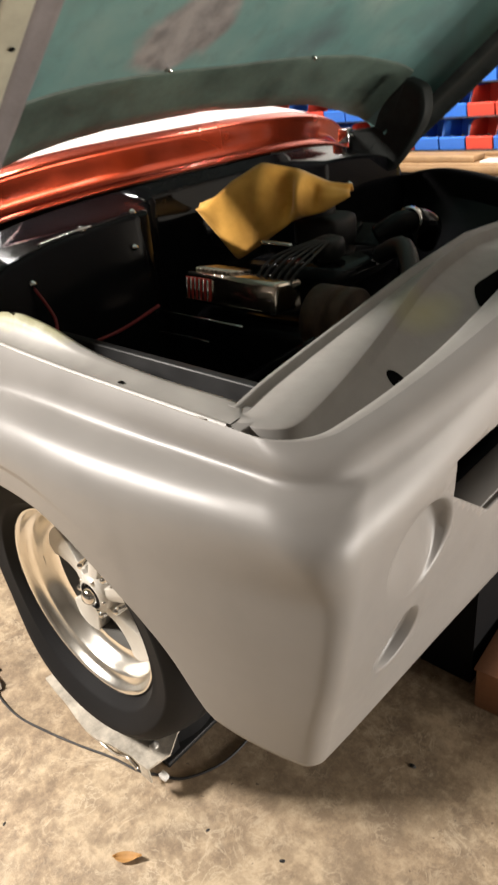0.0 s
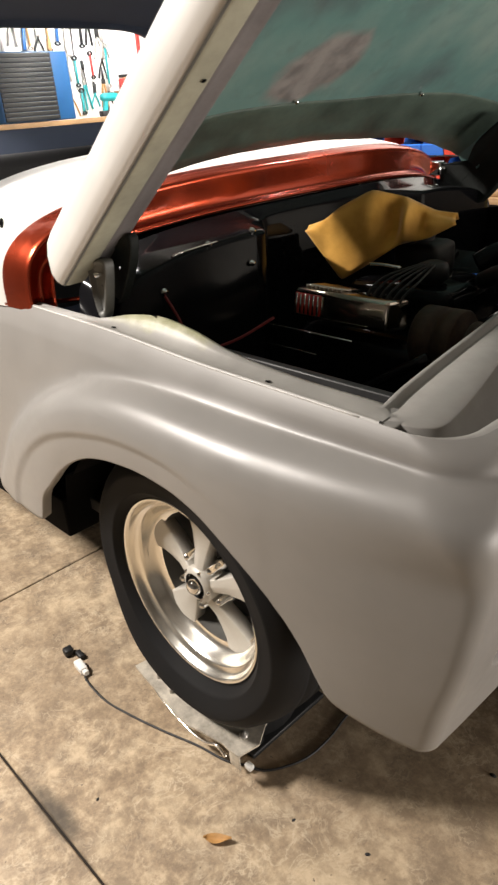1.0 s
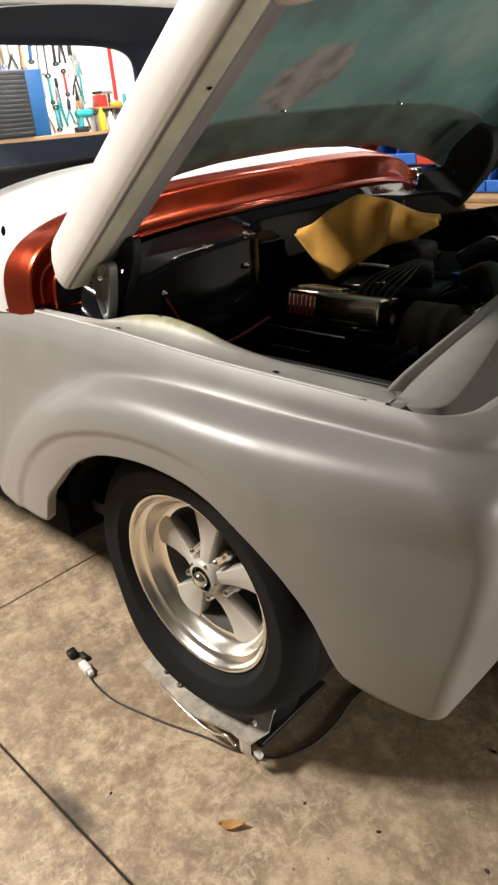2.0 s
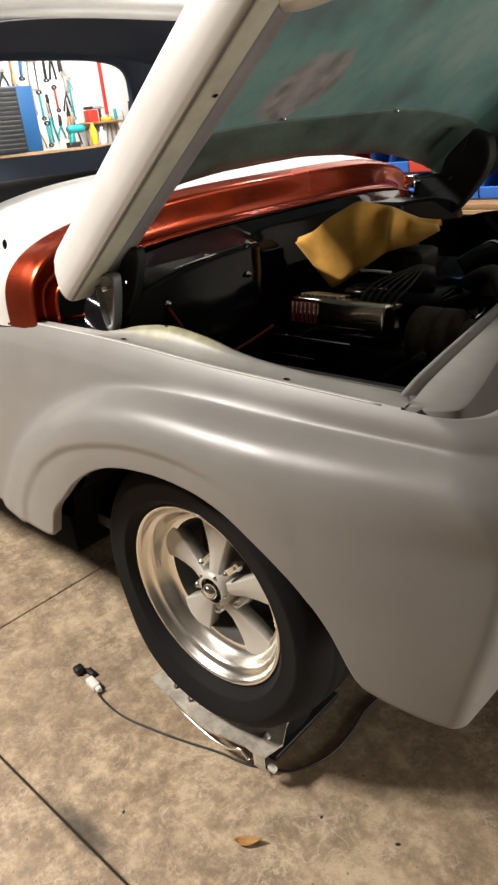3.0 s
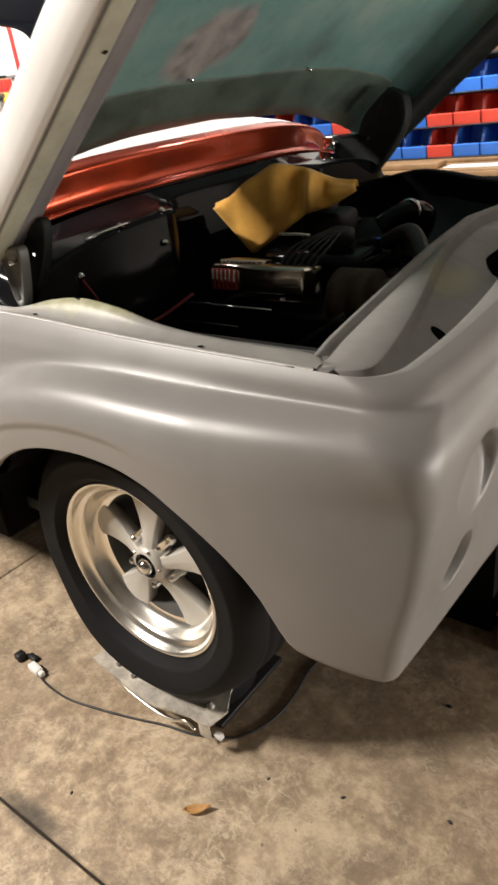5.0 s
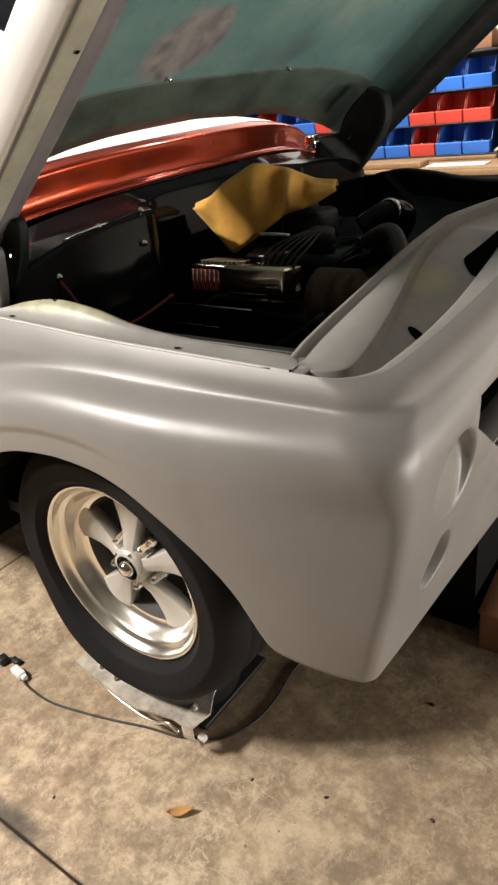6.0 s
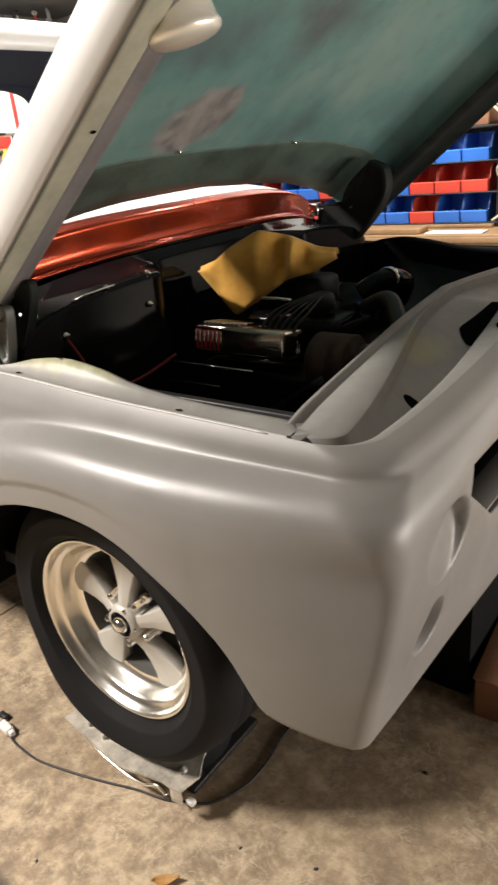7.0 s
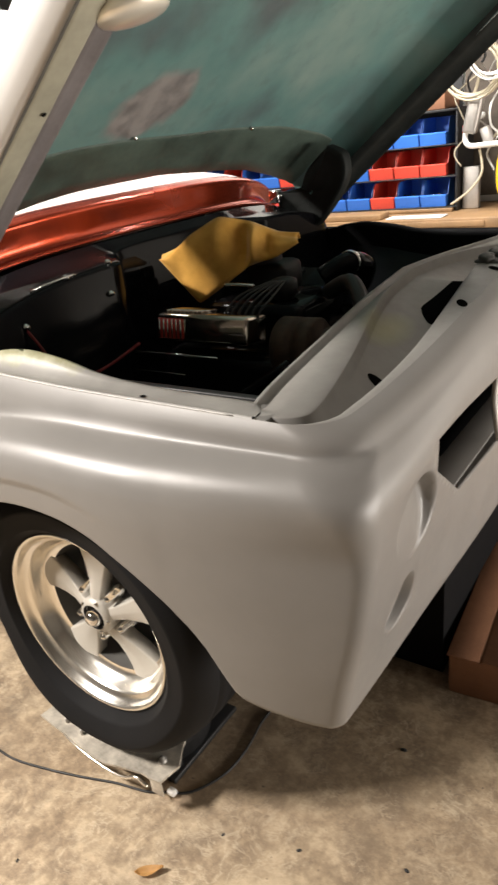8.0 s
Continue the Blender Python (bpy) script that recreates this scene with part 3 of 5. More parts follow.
# flange along the fender tops that the hood closes on, with the cream hump behind it
HUMP = smooth_table([(-0.75, 1.081), (-0.24, 1.074), (-0.20, 1.078), (-0.13, 1.092), (-0.05, 1.100), (0.05, 1.090), (0.16, 1.068), (0.25, 1.058), (0.38, 1.051), (0.48, 1.0495), (0.535, 1.0465)])
HUMP_Y = smooth_table([(-0.75, 0.024), (-0.45, 0.022), (-0.26, 0.026), (-0.15, 0.046), (0.0, 0.055), (0.2, 0.05), (0.50, 0.053), (0.54, 0.022)])


def fender_flange(mirror):
    rows = []
    for x in np.linspace(-0.75, 0.535, 74):
        t, h, y = SEAM_TOP(x), HUMP(x) - (0.004 if mirror else 0), HUMP_Y(x)
        h = max(h, t + 0.001)
        a = min(0.012 + 0.018 * (1 - step(0.35, 0.52, x)), y - 0.006)
        pts = [(-0.001, t - 0.002), (0.001, t + 0.0035), (0.004, t + 0.0040), (0.007, t + 0.001), (0.010, t + 0.0005), (a, t + 0.001), (0.6 * y + 0.4 * a, 0.45 * t + 0.55 * h + 0.001), (y, h), (y + 0.012, h - 0.004), (y + 0.016, h - 0.02), (y + 0.018, h - 0.10)]
        rows.append([(x, 2 * YC - p if mirror else p, z) for p, z in pts])
    return to_bm(sheet(rows))


part("corner_gusset", box(0.470, 0.003, 1.010, 0.560, 0.064, 1.0445, 0.003), M_PRIMER, truck)
part("fender_flange", fender_flange(False), M_HUMP, truck, "cream-stained bare metal fender flange")
# far copy is near-black: the bay's shade is put into its colour
part("fender_flange", fender_flange(True), M_SHADE, truck)
# pale bead that paints the highlight along the fender's edge
part("fender_edge_highlight", to_bm(tube([clip_point(x, 0.0)[0] + Vector((0, 0, 0.001)) for x in np.linspace(-0.74, 0.50, 60)], 0.0012, 6, 1)), M_WHITE, truck, "thin pale bead standing in for the lit fender edge")
CLIP_TREE = BVHTree.FromBMesh(weld(near_clip))


def on_nose(y, z, r):
    """A small dark disc on the nose; its colour is a bolt hole's shade."""
    p, nrm, _, _ = CLIP_TREE.ray_cast(Vector((2.0, y, z)), Vector((-1, 0, 0)))
    nrm = nrm if nrm.x > 0 else -nrm
    bm = to_bm(lathe([(r, 0.0008), (0.9 * r, 0.0009), (0.0005, 0.0009)], 14, "z"))
    return moved(bm, Matrix.Translation(p) @ nrm.to_track_quat("Z", "Y").to_matrix().to_4x4())


# radiator support and the trough behind the nose
def seam_height(y):
    yy = min(y, 2 * YC - y) - Y_SEAM
    return 1.041 + 0.07 * step(R_CORNER, YC, yy)


SUP_LIP = smooth_table([(0.0, 0.14), (0.2, 0.13), (0.3, 0.14), (0.5, 0.20), (0.87, 0.34)])
SUP_CREASE = smooth_table([(0.0, 0.97), (0.05, 0.92), (0.2, 0.66), (0.4, 0.36), (0.6, 0.12), (0.75, 0.03), (0.87, 0.02)])
BAY_X = smooth_table([(0.0, 0.505), (0.05, 0.499), (0.12, 0.486), (0.38, 0.456), (0.65, 0.432), (0.87, 0.422)])
BAY_Z = smooth_table([(0.0, 1.045), (0.05, 1.049), (0.38, 1.066), (0.65, 1.083), (0.87, 1.094)])
SUP_DEEP = smooth_table([(0.0, 0.06), (0.3, 0.100), (0.5, 0.100), (0.7, 0.078), (0.87, 0.040)])


def support_section(P, m):
    """One cut through the support, from the bay's edge to the nose seam: its edge point, way, and (along, height) pairs."""
    E = Vector((BAY_X(m), m, BAY_Z(m)))
    d = Vector((P.x - E.x, P.y - E.y, 0))
    L = max(d.length, 0.004)
    d = d / L
    k = min(L / 0.13, 1)
    zt, zf = E.z, P.z
    deep = k * SUP_DEEP(m)
    a0 = 0.031 * k
    xp = L - (L - a0) * SUP_LIP(m)
    xc = a0 + (xp - 0.03 * k - a0) * SUP_CREASE(m)
    zc = zt - 0.002 * k + (zf - zt) * (xc / L)
    zb = min(zt, zf) - deep
    prof = [(0.0, zt - 0.16), (0.0, zt - 0.012 * k), (0.003 * k, zt - 0.003 * k), (0.008 * k, zt), (0.014 * k, zt - 0.001 * k), (0.018 * k, zt - 0.011 * k), (0.025 * k, zt - 0.011 * k), (a0, zt - 0.004 * k)]
    prof += [(0.5 * (a0 + xc), 0.5 * (zt - 0.002 * k + zc)), (xc - 0.001 * k, zc), (xc + 0.0012 * k, zc - 0.002 * k), (xc + 0.007 * k, zc - 0.022 * k), (xc + 0.010 * k, zc - 0.026 * k)]
    xe = xp - 0.012 * k
    prof += [(xc + 0.010 * k + (xe - xc - 0.010 * k) * q, zc - 0.026 * k + (zb - zc + 0.026 * k) * q) for q in (0.3, 0.6, 0.85)]
    prof += [(xe, zb), (xp - 0.005 * k, zb + 0.006 * k), (xp - 0.002 * k, 0.5 * (zb + zf)), (xp - 0.001 * k, zf - 0.007 * k), (xp + 0.003 * k, zf - 0.001 * k), (xp + 0.010 * k, zf + 0.0005), (0.5 * (xp + 0.01 * k + L), zf + 0.001), (L, zf)]
    return E, d, prof, xp, zb


def support_cuts():
    for s in [s for s in clip_stations() if s > 0.485]:
        P, nrm = clip_point(s, 0.0)
        yield support_section(P, max(P.y, 0.050))


def radiator_support():
    half = [[Vector((E.x + d.x * u, E.y + d.y * u, z)) for u, z in prof] for E, d, prof, xp, zb in support_cuts()]
    rows = half + [[Vector((p.x, 2 * YC - p.y, p.z)) for p in r] for r in reversed(half[:-1])]
    return to_bm(sheet(rows))


def support_mat():
    """Grey primer with a patch of yellow-green undercoat on the trough wall."""
    n = Nodes("support_primer")
    w = n.coords()
    mp = n.add("ShaderNodeMapping")
    mp.inputs["Location"].default_value = (-0.545 / 0.06, -0.53 / 0.13, -1.06 / 0.06)
    mp.inputs["Scale"].default_value = (1 / 0.06, 1 / 0.13, 1 / 0.06)
    n.link(w, mp.inputs["Vector"])
    ln = n.tree.nodes.new("ShaderNodeVectorMath")
    ln.operation = "LENGTH"
    n.link(mp.outputs[0], ln.inputs[0])
    base = n.ramp(n.noise(6, 5, 0.65, w), [(0.3, (0.25, 0.24, 0.225)), (0.7, (0.32, 0.31, 0.295))])
    c = n.mix(n.ramp(ln.outputs["Value"], [(0.2, grey(0.9)), (1.0, grey(0))]), base, (0.42, 0.41, 0.17))
    n.link(c, n.b.inputs["Base Color"])
    n.link(n.ramp(n.noise(30, 4, 0.6, w), [(0.3, grey(0.38)), (0.7, grey(0.55))]), n.b.inputs["Roughness"])
    return n.mat


# near-black colour that stands in for the shade inside holes and cavities
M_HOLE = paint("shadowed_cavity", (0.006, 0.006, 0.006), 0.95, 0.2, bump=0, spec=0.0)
SUPPORT_MESH = radiator_support()
SUPPORT_TREE = BVHTree.FromBMesh(SUPPORT_MESH)


def on_support(x, y, rx, ry, turn):
    """A dark disc flush on the support's surface; its colour is a hole's shade."""
    p, nrm, _, _ = SUPPORT_TREE.ray_cast(Vector((x, y, 2.0)), Vector((0, 0, -1)))
    nrm = nrm if nrm.z > 0 else -nrm
    bm = to_bm(lathe([(1.0, 0.0008), (0.9, 0.0006), (0.75, 0.0004), (0.001, 0.0004)], 18, "z"))
    spin = nrm.to_track_quat("Z", "Y").to_matrix().to_4x4()
    return moved(bm, Matrix.Translation(p) @ spin @ pose(0, 0, 0, 0, 0, turn) @ Matrix.Diagonal((rx, ry, 1, 1)))


support = part("radiator_support", SUPPORT_MESH, support_mat(), truck, "grey primer radiator support panel")


def plug(place, rx, ry, turn=0.0, tilt=(0, 0)):
    """A dark dished disc whose colour is the shade in a hole."""
    data = lathe([(1.0, 0.0008), (0.93, 0.0009), (0.75, 0.0006), (0.001, 0.0005)], 18, "z")
    bm = to_bm(data)
    return moved(bm, pose(*place, tilt[0], tilt[1], turn) @ Matrix.Diagonal((rx, ry, 1, 1)))


for x, y, rx, ry, turn in ((0.600, 0.318, 0.016, 0.026, 15), (0.676, 0.560, 0.010, 0.021, 10), (0.676, 0.785, 0.010, 0.021, 10), (0.640, 1.02, 0.008, 0.02, -20)):
    part("drain_hole", on_support(x, y, rx, ry, turn), M_HOLE, support)


def slot_shade():
    """A dark lens-shaped sheet low on the trough wall, painted as an opening's shade."""
    near, far = [], []
    for E, d, prof, xp, zb in support_cuts():
        for rows_, a in ((near, (E.y - 0.63) / 0.36), (far, (2 * YC - E.y - 0.63) / 0.36)):
            if 0 < a < 1:
                (ua, za), (ub, zb_) = prof[12], prof[15]
                w = 0.60 * (1 - a) ** 0.8 * min(math.sqrt(a / 0.2), 1.0)
                row = [Vector((E.x + d.x * (ub + (ua - ub) * w * q), E.y + d.y * (ub + (ua - ub) * w * q), zb_ + (za - zb_) * w * q + 0.0015)) for q in (-0.02, 0.5, 1)]
                rows_.append(row if rows_ is near else [Vector((p.x, 2 * YC - p.y, p.z)) for p in row])
    rows = near + far[::-1]
    return to_bm(sheet(rows))


part("slot_shade", slot_shade(), M_HOLE, support)
latch_parts = [box(-0.03, -0.055, 0.0, 0.03, 0.055, 0.006, 0.003)]
rng = random.Random(8)
for i in range(7):
    latch_parts.append(moved(box(-0.010, -0.014, 0.0, 0.010, 0.014, 0.014, 0.005), pose(rng.uniform(-0.018, 0.018), -0.045 + 0.015 * i, 0.002, rng.uniform(-15, 15), rng.uniform(-15, 15), rng.uniform(0, 90))))
M_GRIME = paint("oily_grime", (0.075, 0.072, 0.066), 0.6, 0.8, big=40, grain=120, bump=0.3)
part("hood_latch", moved(join(*latch_parts), pose(0.662, 0.905, seam_height(0.87) - 0.002, 0, 0, -8) @ Matrix.Diagonal((1.25, 1.35, 1.2, 1))), M_GRIME, truck, "dirty grey hood latch")
part("latch_bar", moved(box(-0.006, -0.03, 0.0, 0.006, 0.03, 0.01, 0.003), pose(0.668, 1.0, seam_height(0.87) - 0.003, 0, 0, -10)), M_GRIME, truck)

# inside of the mouth: shelf, cavity and upright struts
part("grille_floor", moved(box(0.0, 0.385, -0.006, 0.062, 2 * YC - 0.385, 0.0, 0.002), pose(0.655, 0, 0.776, 0, 10, 0)), M_PRIMER, truck)
# added near-black boxes whose colour replaces the shade inside the mouth
part("grille_shade_floor", box(0.50, 0.24, 0.70, 0.655, 2 * YC - 0.24, 0.71), M_HOLE, truck)
part("grille_shade_roof", box(0.47, 0.2, 0.948, 0.66, 2 * YC - 0.2, 0.956, 0.002), M_HOLE, truck)
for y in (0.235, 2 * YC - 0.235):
    part("grille_shade_cheek", box(0.48, y - 0.004, 0.70, 0.66, y + 0.004, 0.95, 0.002), M_HOLE, truck)
part("grille_shade_back", box(0.50, 0.10, 0.52, 0.515, 2 * YC - 0.10, 0.948), M_HOLE, truck)
for y in (0.62, 2 * YC - 0.62):
    part("grille_strut", to_bm(tube([(0.742, y, 0.772), (0.728, y + 0.006, 0.86), (0.735, y + 0.002, 0.945)], 0.007, 8)), M_WHITE, truck, "pale upright grille strut")
part("signal_bolt_hole", on_nose(0.126, 0.646, 0.006), M_HOLE, truck)

for x, y in ((-0.152, 0.017), (-0.05, 0.052), (0.30, 0.016)):
    part("fender_bolt_hole", plug((x, y, (SEAM_TOP(x) + 0.0015) if y < 0.03 else HUMP(x) + 0.0005), 0.0065, 0.0045), M_HOLE, truck)

# splash aprons and an added underbody block light and keep the bay dark
for mirror in (False, True):
    f = (lambda y: 2 * YC - y) if mirror else (lambda y: y)
    rows = []
    for x in np.linspace(-0.75, 0.50, 40):
        h, y = HUMP(x) - 0.09, HUMP_Y(x) + 0.018
        rows.append([(x, f(y), h), (x, f(y + 0.02), h - 0.04), (x, f(y + 0.16), h - 0.16), (x, f(y + 0.20), 0.62), (x, f(y + 0.20), 0.35)])
    part("inner_fender", to_bm(sheet(rows)), M_BLACK, truck, "gloss black inner fender")
part("underbody_light_block", box(-1.9, 0.16, 0.34, 0.42, 2 * YC - 0.16, 0.40, 0.01), M_BLACK_SHADE, truck)
part("frame_rail", box(-1.9, 0.34, 0.30, 0.40, 0.44, 0.45, 0.008), M_BLACK_SHADE, truck)
part("frame_rail", box(-1.9, 1.30, 0.30, 0.40, 1.40, 0.45, 0.008), M_BLACK_SHADE, truck)
# two boxes added to stop light from passing under the nose
part("nose_light_block", box(0.455, 0.17, 0.40, 0.485, 2 * YC - 0.17, 0.70, 0.006), M_SATIN, truck)
part("axle_light_block", box(0.02, 0.27, 0.13, 0.16, 2 * YC - 0.27, 0.42, 0.03, 3), M_SATIN, truck)
# added near-black sheet that stands in for shade behind the wheel arch
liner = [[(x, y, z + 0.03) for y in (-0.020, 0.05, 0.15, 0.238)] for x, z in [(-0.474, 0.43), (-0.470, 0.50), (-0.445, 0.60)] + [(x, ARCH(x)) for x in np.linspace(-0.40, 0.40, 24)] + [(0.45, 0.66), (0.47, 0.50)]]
part("wheelhouse_shade", to_bm(sheet(liner)), M_SHADE, truck, "near-black sheet standing in for the wheelhouse shade")
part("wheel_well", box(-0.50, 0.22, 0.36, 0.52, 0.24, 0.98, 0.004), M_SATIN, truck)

# ---- cowl ----
def arch(y, inset):
    a = 0.885 - inset * 0.6
    t = min(abs(y - YC) / a, 1.0)
    return 1.06 + (0.273 - inset) * (1 - t ** 3.4) ** (1 / 3.4)


def cowl_loft(stations, ys=140):
    """Arched sheet; stations of (x in the middle, x at the ends, inset)."""
    rows = []
    for xc, xe, d in stations:
        a = 0.885 - d * 0.6
        row = []
        for k in range(ys + 1):
            q = math.pi * k / ys
            t = -math.copysign(abs(math.cos(q)) ** 0.75, math.cos(q))
            y = YC + a * t
            row.append((xc + (xe - xc) * abs(t) ** 3, y, arch(y, d)))
        rows.append(row)
    return to_bm(sheet(rows))


part("cowl_top", cowl_loft([(-0.80, -0.90, -0.03), (-0.78, -0.88, -0.045), (-0.68, -0.81, -0.036), (-0.56, -0.72, -0.020), (-0.46, -0.62, -0.005), (-0.425, -0.583, 0.002), (-0.419, -0.577, 0.006)]), M_WHITE, truck, "bright pale primer cowl")
GUTTER = [(0.0, 0.0), (0.006, 0.001), (0.020, 0.004), (0.026, 0.006), (0.031, 0.009), (0.038, 0.011), (0.043, 0.014), (0.045, 0.019), (0.0445, 0.026), (0.0415, 0.045), (0.039, 0.068), (0.038, 0.086), (0.040, 0.093), (0.046, 0.097), (0.053, 0.097), (0.057, 0.099), (0.059, 0.104), (0.056, 0.109), (0.043, 0.112)]


def cowl_gutter():
    """A rolled channel swept along the arched front edge of the cowl."""
    n = 160
    base = []
    for k in range(n + 1):
        q = math.pi * k / n
        t = -math.copysign(abs(math.cos(q)) ** 0.62, math.cos(q))
        y = YC + (0.885 - 0.0036) * t
        base.append((t, Vector((-0.419 - 0.158 * abs(t) ** 3, y, arch(y, 0.006)))))
    rows = []
    for k, (t, p) in enumerate(base):
        a, b = base[max(k - 3, 0)][1], base[min(k + 3, n)][1]
        d = Vector((0, b.y - a.y, b.z - a.z)).normalized()
        inward = Vector((0, d.z, -d.y))
        long = 1 + 1.5 * abs(t) ** 3
        flat = 1 - 0.45 * abs(t) ** 6
        rows.append([p + Vector((f * long, 0, 0)) + inward * g * flat for f, g in GUTTER])
    return to_bm(sheet(rows))


part("cowl_gutter", cowl_gutter(), M_ORANGE, truck, "glossy metallic orange cowl gutter")
part("gutter_foot", to_bm(tube([(-0.585, -0.010, 1.066), (-0.53, 0.022, 1.066), (-0.47, 0.06, 1.070), (-0.40, 0.10, 1.078), (-0.36, 0.13, 1.084)], 0.006, 8)), M_ORANGE, truck)
rows = []
for k in range(61):
    q = math.pi * k / 60
    t = -math.copysign(abs(math.cos(q)) ** 0.75, math.cos(q))
    y = YC + 0.83 * t
    top = arch(y, 0.135)
    back = 0.125 * (1 - step(0.24, 0.34, abs(y - YC)))
    rows.append([(-0.345, y, arch(y, 0.118)), (-0.335 + 0.035 * (1 - back / 0.125), y, top - 0.004), (-0.215 - back * 0.9, y, min(top - 0.012, 1.185)), (-0.203 - back, y, min(top - 0.016, 1.178)), (-0.20 - back, y, min(top - 0.024, 1.168)), (-0.20 - back, y, 0.40)])
firewall = part("firewall", to_bm(sheet(rows)), M_BLACK, truck, "gloss black firewall")
# dark disc coloured as the shade of a hole in the cowl
part("cowl_hole", plug((-0.515, -0.008, 1.262), 0.006, 0.012, 35, (70, 0)), M_HOLE, truck)


M_DARKRED = paint("dark_red_cable", (0.20, 0.012, 0.014), 0.5, 0.1)


def bolt(place, r=0.008, h=0.011, axis="x"):
    return lathe([(0.0001, h), (r * 0.55, h), (r * 0.6, h * 0.5), (r, h * 0.45), (r, 0.0)], 12, axis, place)


for p in ((-0.198, 0.19, 1.10), (-0.198, 0.47, 1.11), (-0.21, 0.49, 1.185), (-0.198, 1.35, 1.10), (-0.205, 0.34, 1.178)):
    part("bolt", to_bm(bolt(p)), M_CHROME, firewall)
part("wire_bracket", to_bm(tube([(-0.197, 0.225, 1.170), (-0.188, 0.228, 1.176), (-0.186, 0.29, 1.181), (-0.188, 0.352, 1.183), (-0.197, 0.355, 1.178)], 0.0028, 6)), M_CHROME, firewall)
part("red_cable", to_bm(tube([(-0.195, 0.19, 1.09), (-0.16, 0.20, 1.03), (-0.13, 0.19, 0.97), (-0.10, 0.30, 0.97), (-0.08, 0.42, 1.00)], 0.0035, 8)), M_DARKRED, firewall)

# ---- cab ----
def cab_panel():
    """Rear cab wall with a rounded window opening."""
    n = 48
    outer, inner = [], []
    cy, cz, hy, hz = YC, 1.62, 0.60, 0.178
    for k in range(n):
        q = 2 * math.pi * k / n
        c, s = math.cos(q), math.sin(q)
        e = 0.36
        iy, iz = cy + hy * math.copysign(abs(c) ** e, c), cz + hz * math.copysign(abs(s) ** e, s)
        oy, oz = cy + 0.86 * math.copysign(abs(c) ** 0.3, c), 1.25 + 0.66 * math.copysign(abs(s) ** 0.3, s)
        inner.append((iy, iz))
        outer.append((oy, oz))
    rows = [[(-1.76, y, z) for y, z in outer], [(-1.76, y, z) for y, z in inner], [(-1.775, y + (0.008 if y < cy else -0.008), z) for y, z in inner], [(-1.80, y, z) for y, z in inner], [(-1.80, y, z) for y, z in outer]]
    return to_bm(sheet(rows, closed_v=True))


part("cab_rear_wall", cab_panel(), M_HEADLINER, truck, "dark blue-grey lined rear cab wall with window opening")
part("headliner", to_bm(sheet([[(x, YC + 0.74 * t, z - 0.05 * abs(t) ** 3) for t in np.linspace(-1, 1, 24)] for x, z in ((-0.88, 1.80), (-1.0, 1.845), (-1.3, 1.875), (-1.6, 1.865), (-1.76, 1.82))])), M_HEADLINER, truck, "dark cloth headliner")


def roof_sheet():
    rows = []
    for x, z in ((-0.885, 1.797), (-0.872, 1.800), (-0.866, 1.812), (-0.874, 1.822), (-0.868, 1.832), (-0.866, 1.846), (-0.876, 1.856), (-0.90, 1.872), (-1.0, 1.905), (-1.3, 1.935), (-1.6, 1.925), (-1.78, 1.87)):
        rows.append([(x - 0.10 * abs(t) ** 4, YC + 0.80 * t, z - 0.055 * abs(t) ** 3 - 0.10 * abs(t) ** 14) for t in np.linspace(-1, 1, 40)])
    return to_bm(sheet(rows))


part("roof", roof_sheet(), M_WHITE, truck, "pale primer cab roof with ribbed windshield header")
for sgn in (-1, 1):
    y0, y1 = YC + sgn * 0.83, YC + sgn * 0.74
    part("windshield_pillar", to_bm(tube([(-0.82, y0, 1.20), (-0.86, (y0 + y1) / 2, 1.5), (-0.95, y1, 1.80)], 0.035, 10)), M_WHITE, truck)
part("dashboard", box(-0.90, 0.08, 1.10, -0.76, 2 * YC - 0.08, 1.27, 0.03, 3), M_SATIN, truck)
part("seat_back", box(-1.70, 0.12, 0.75, -1.52, 2 * YC - 0.12, 1.36, 0.05, 3), M_SATIN, truck)
part("cab_side", box(-1.9, -0.045, 0.53, -1.24, 0.03, 1.12, 0.015), M_PRIMER, truck)
part("cab_side", box(-1.9, 2 * YC - 0.03, 0.53, -0.5, 2 * YC + 0.045, 1.12, 0.015), M_PRIMER, truck)
# near-black box added below the sill to block light and widen the floor shadow
part("sill_light_block", box(-1.9, -0.030, 0.425, -0.475, 0.14, 0.545, 0.006), M_SHADE, truck)
part("cab_floor", box(-1.85, 0.05, 0.48, -0.25, 2 * YC - 0.05, 0.52, 0.005), M_SATIN, truck)

# ---- hood ----
HOOD = pose(-0.30, 0.0, 1.135) @ pose(0, 0, 0, 0, -37.5, 0)
HOOD_LEN = 1.03


crown_s = smooth_table([(-0.022, 0.030), (-0.020, 0.062), (-0.012, 0.085), (0.004, 0.104), (0.03, 0.122), (0.07, 0.140), (0.14, 0.160), (0.25, 0.182), (0.45, 0.208), (0.65, 0.222), (0.87, 0.228)])
under_s = smooth_table([(0.050, 0.002), (0.056, 0.020), (0.066, 0.055), (0.085, 0.095), (0.115, 0.125), (0.16, 0.148), (0.22, 0.162), (0.30, 0.175), (0.45, 0.192), (0.65, 0.200), (0.87, 0.204)])
crease_s = smooth_table([(0.0, 0.262), (0.2, 0.270), (0.35, 0.277), (0.6, 0.278), (0.87, 0.270)])


def u0(v, w):
    """Where the rear edge of the hood lies along its length."""
    m = min(v, 2 * YC - v)
    return 0.018 + 0.038 * step(0.0, 0.11, w) + 0.050 * step(0.02, 0.5, m) if m < 0.05 or w > 0.03 else 0.018


def both(half):
    return half + [2 * YC - v for v in reversed(half)]


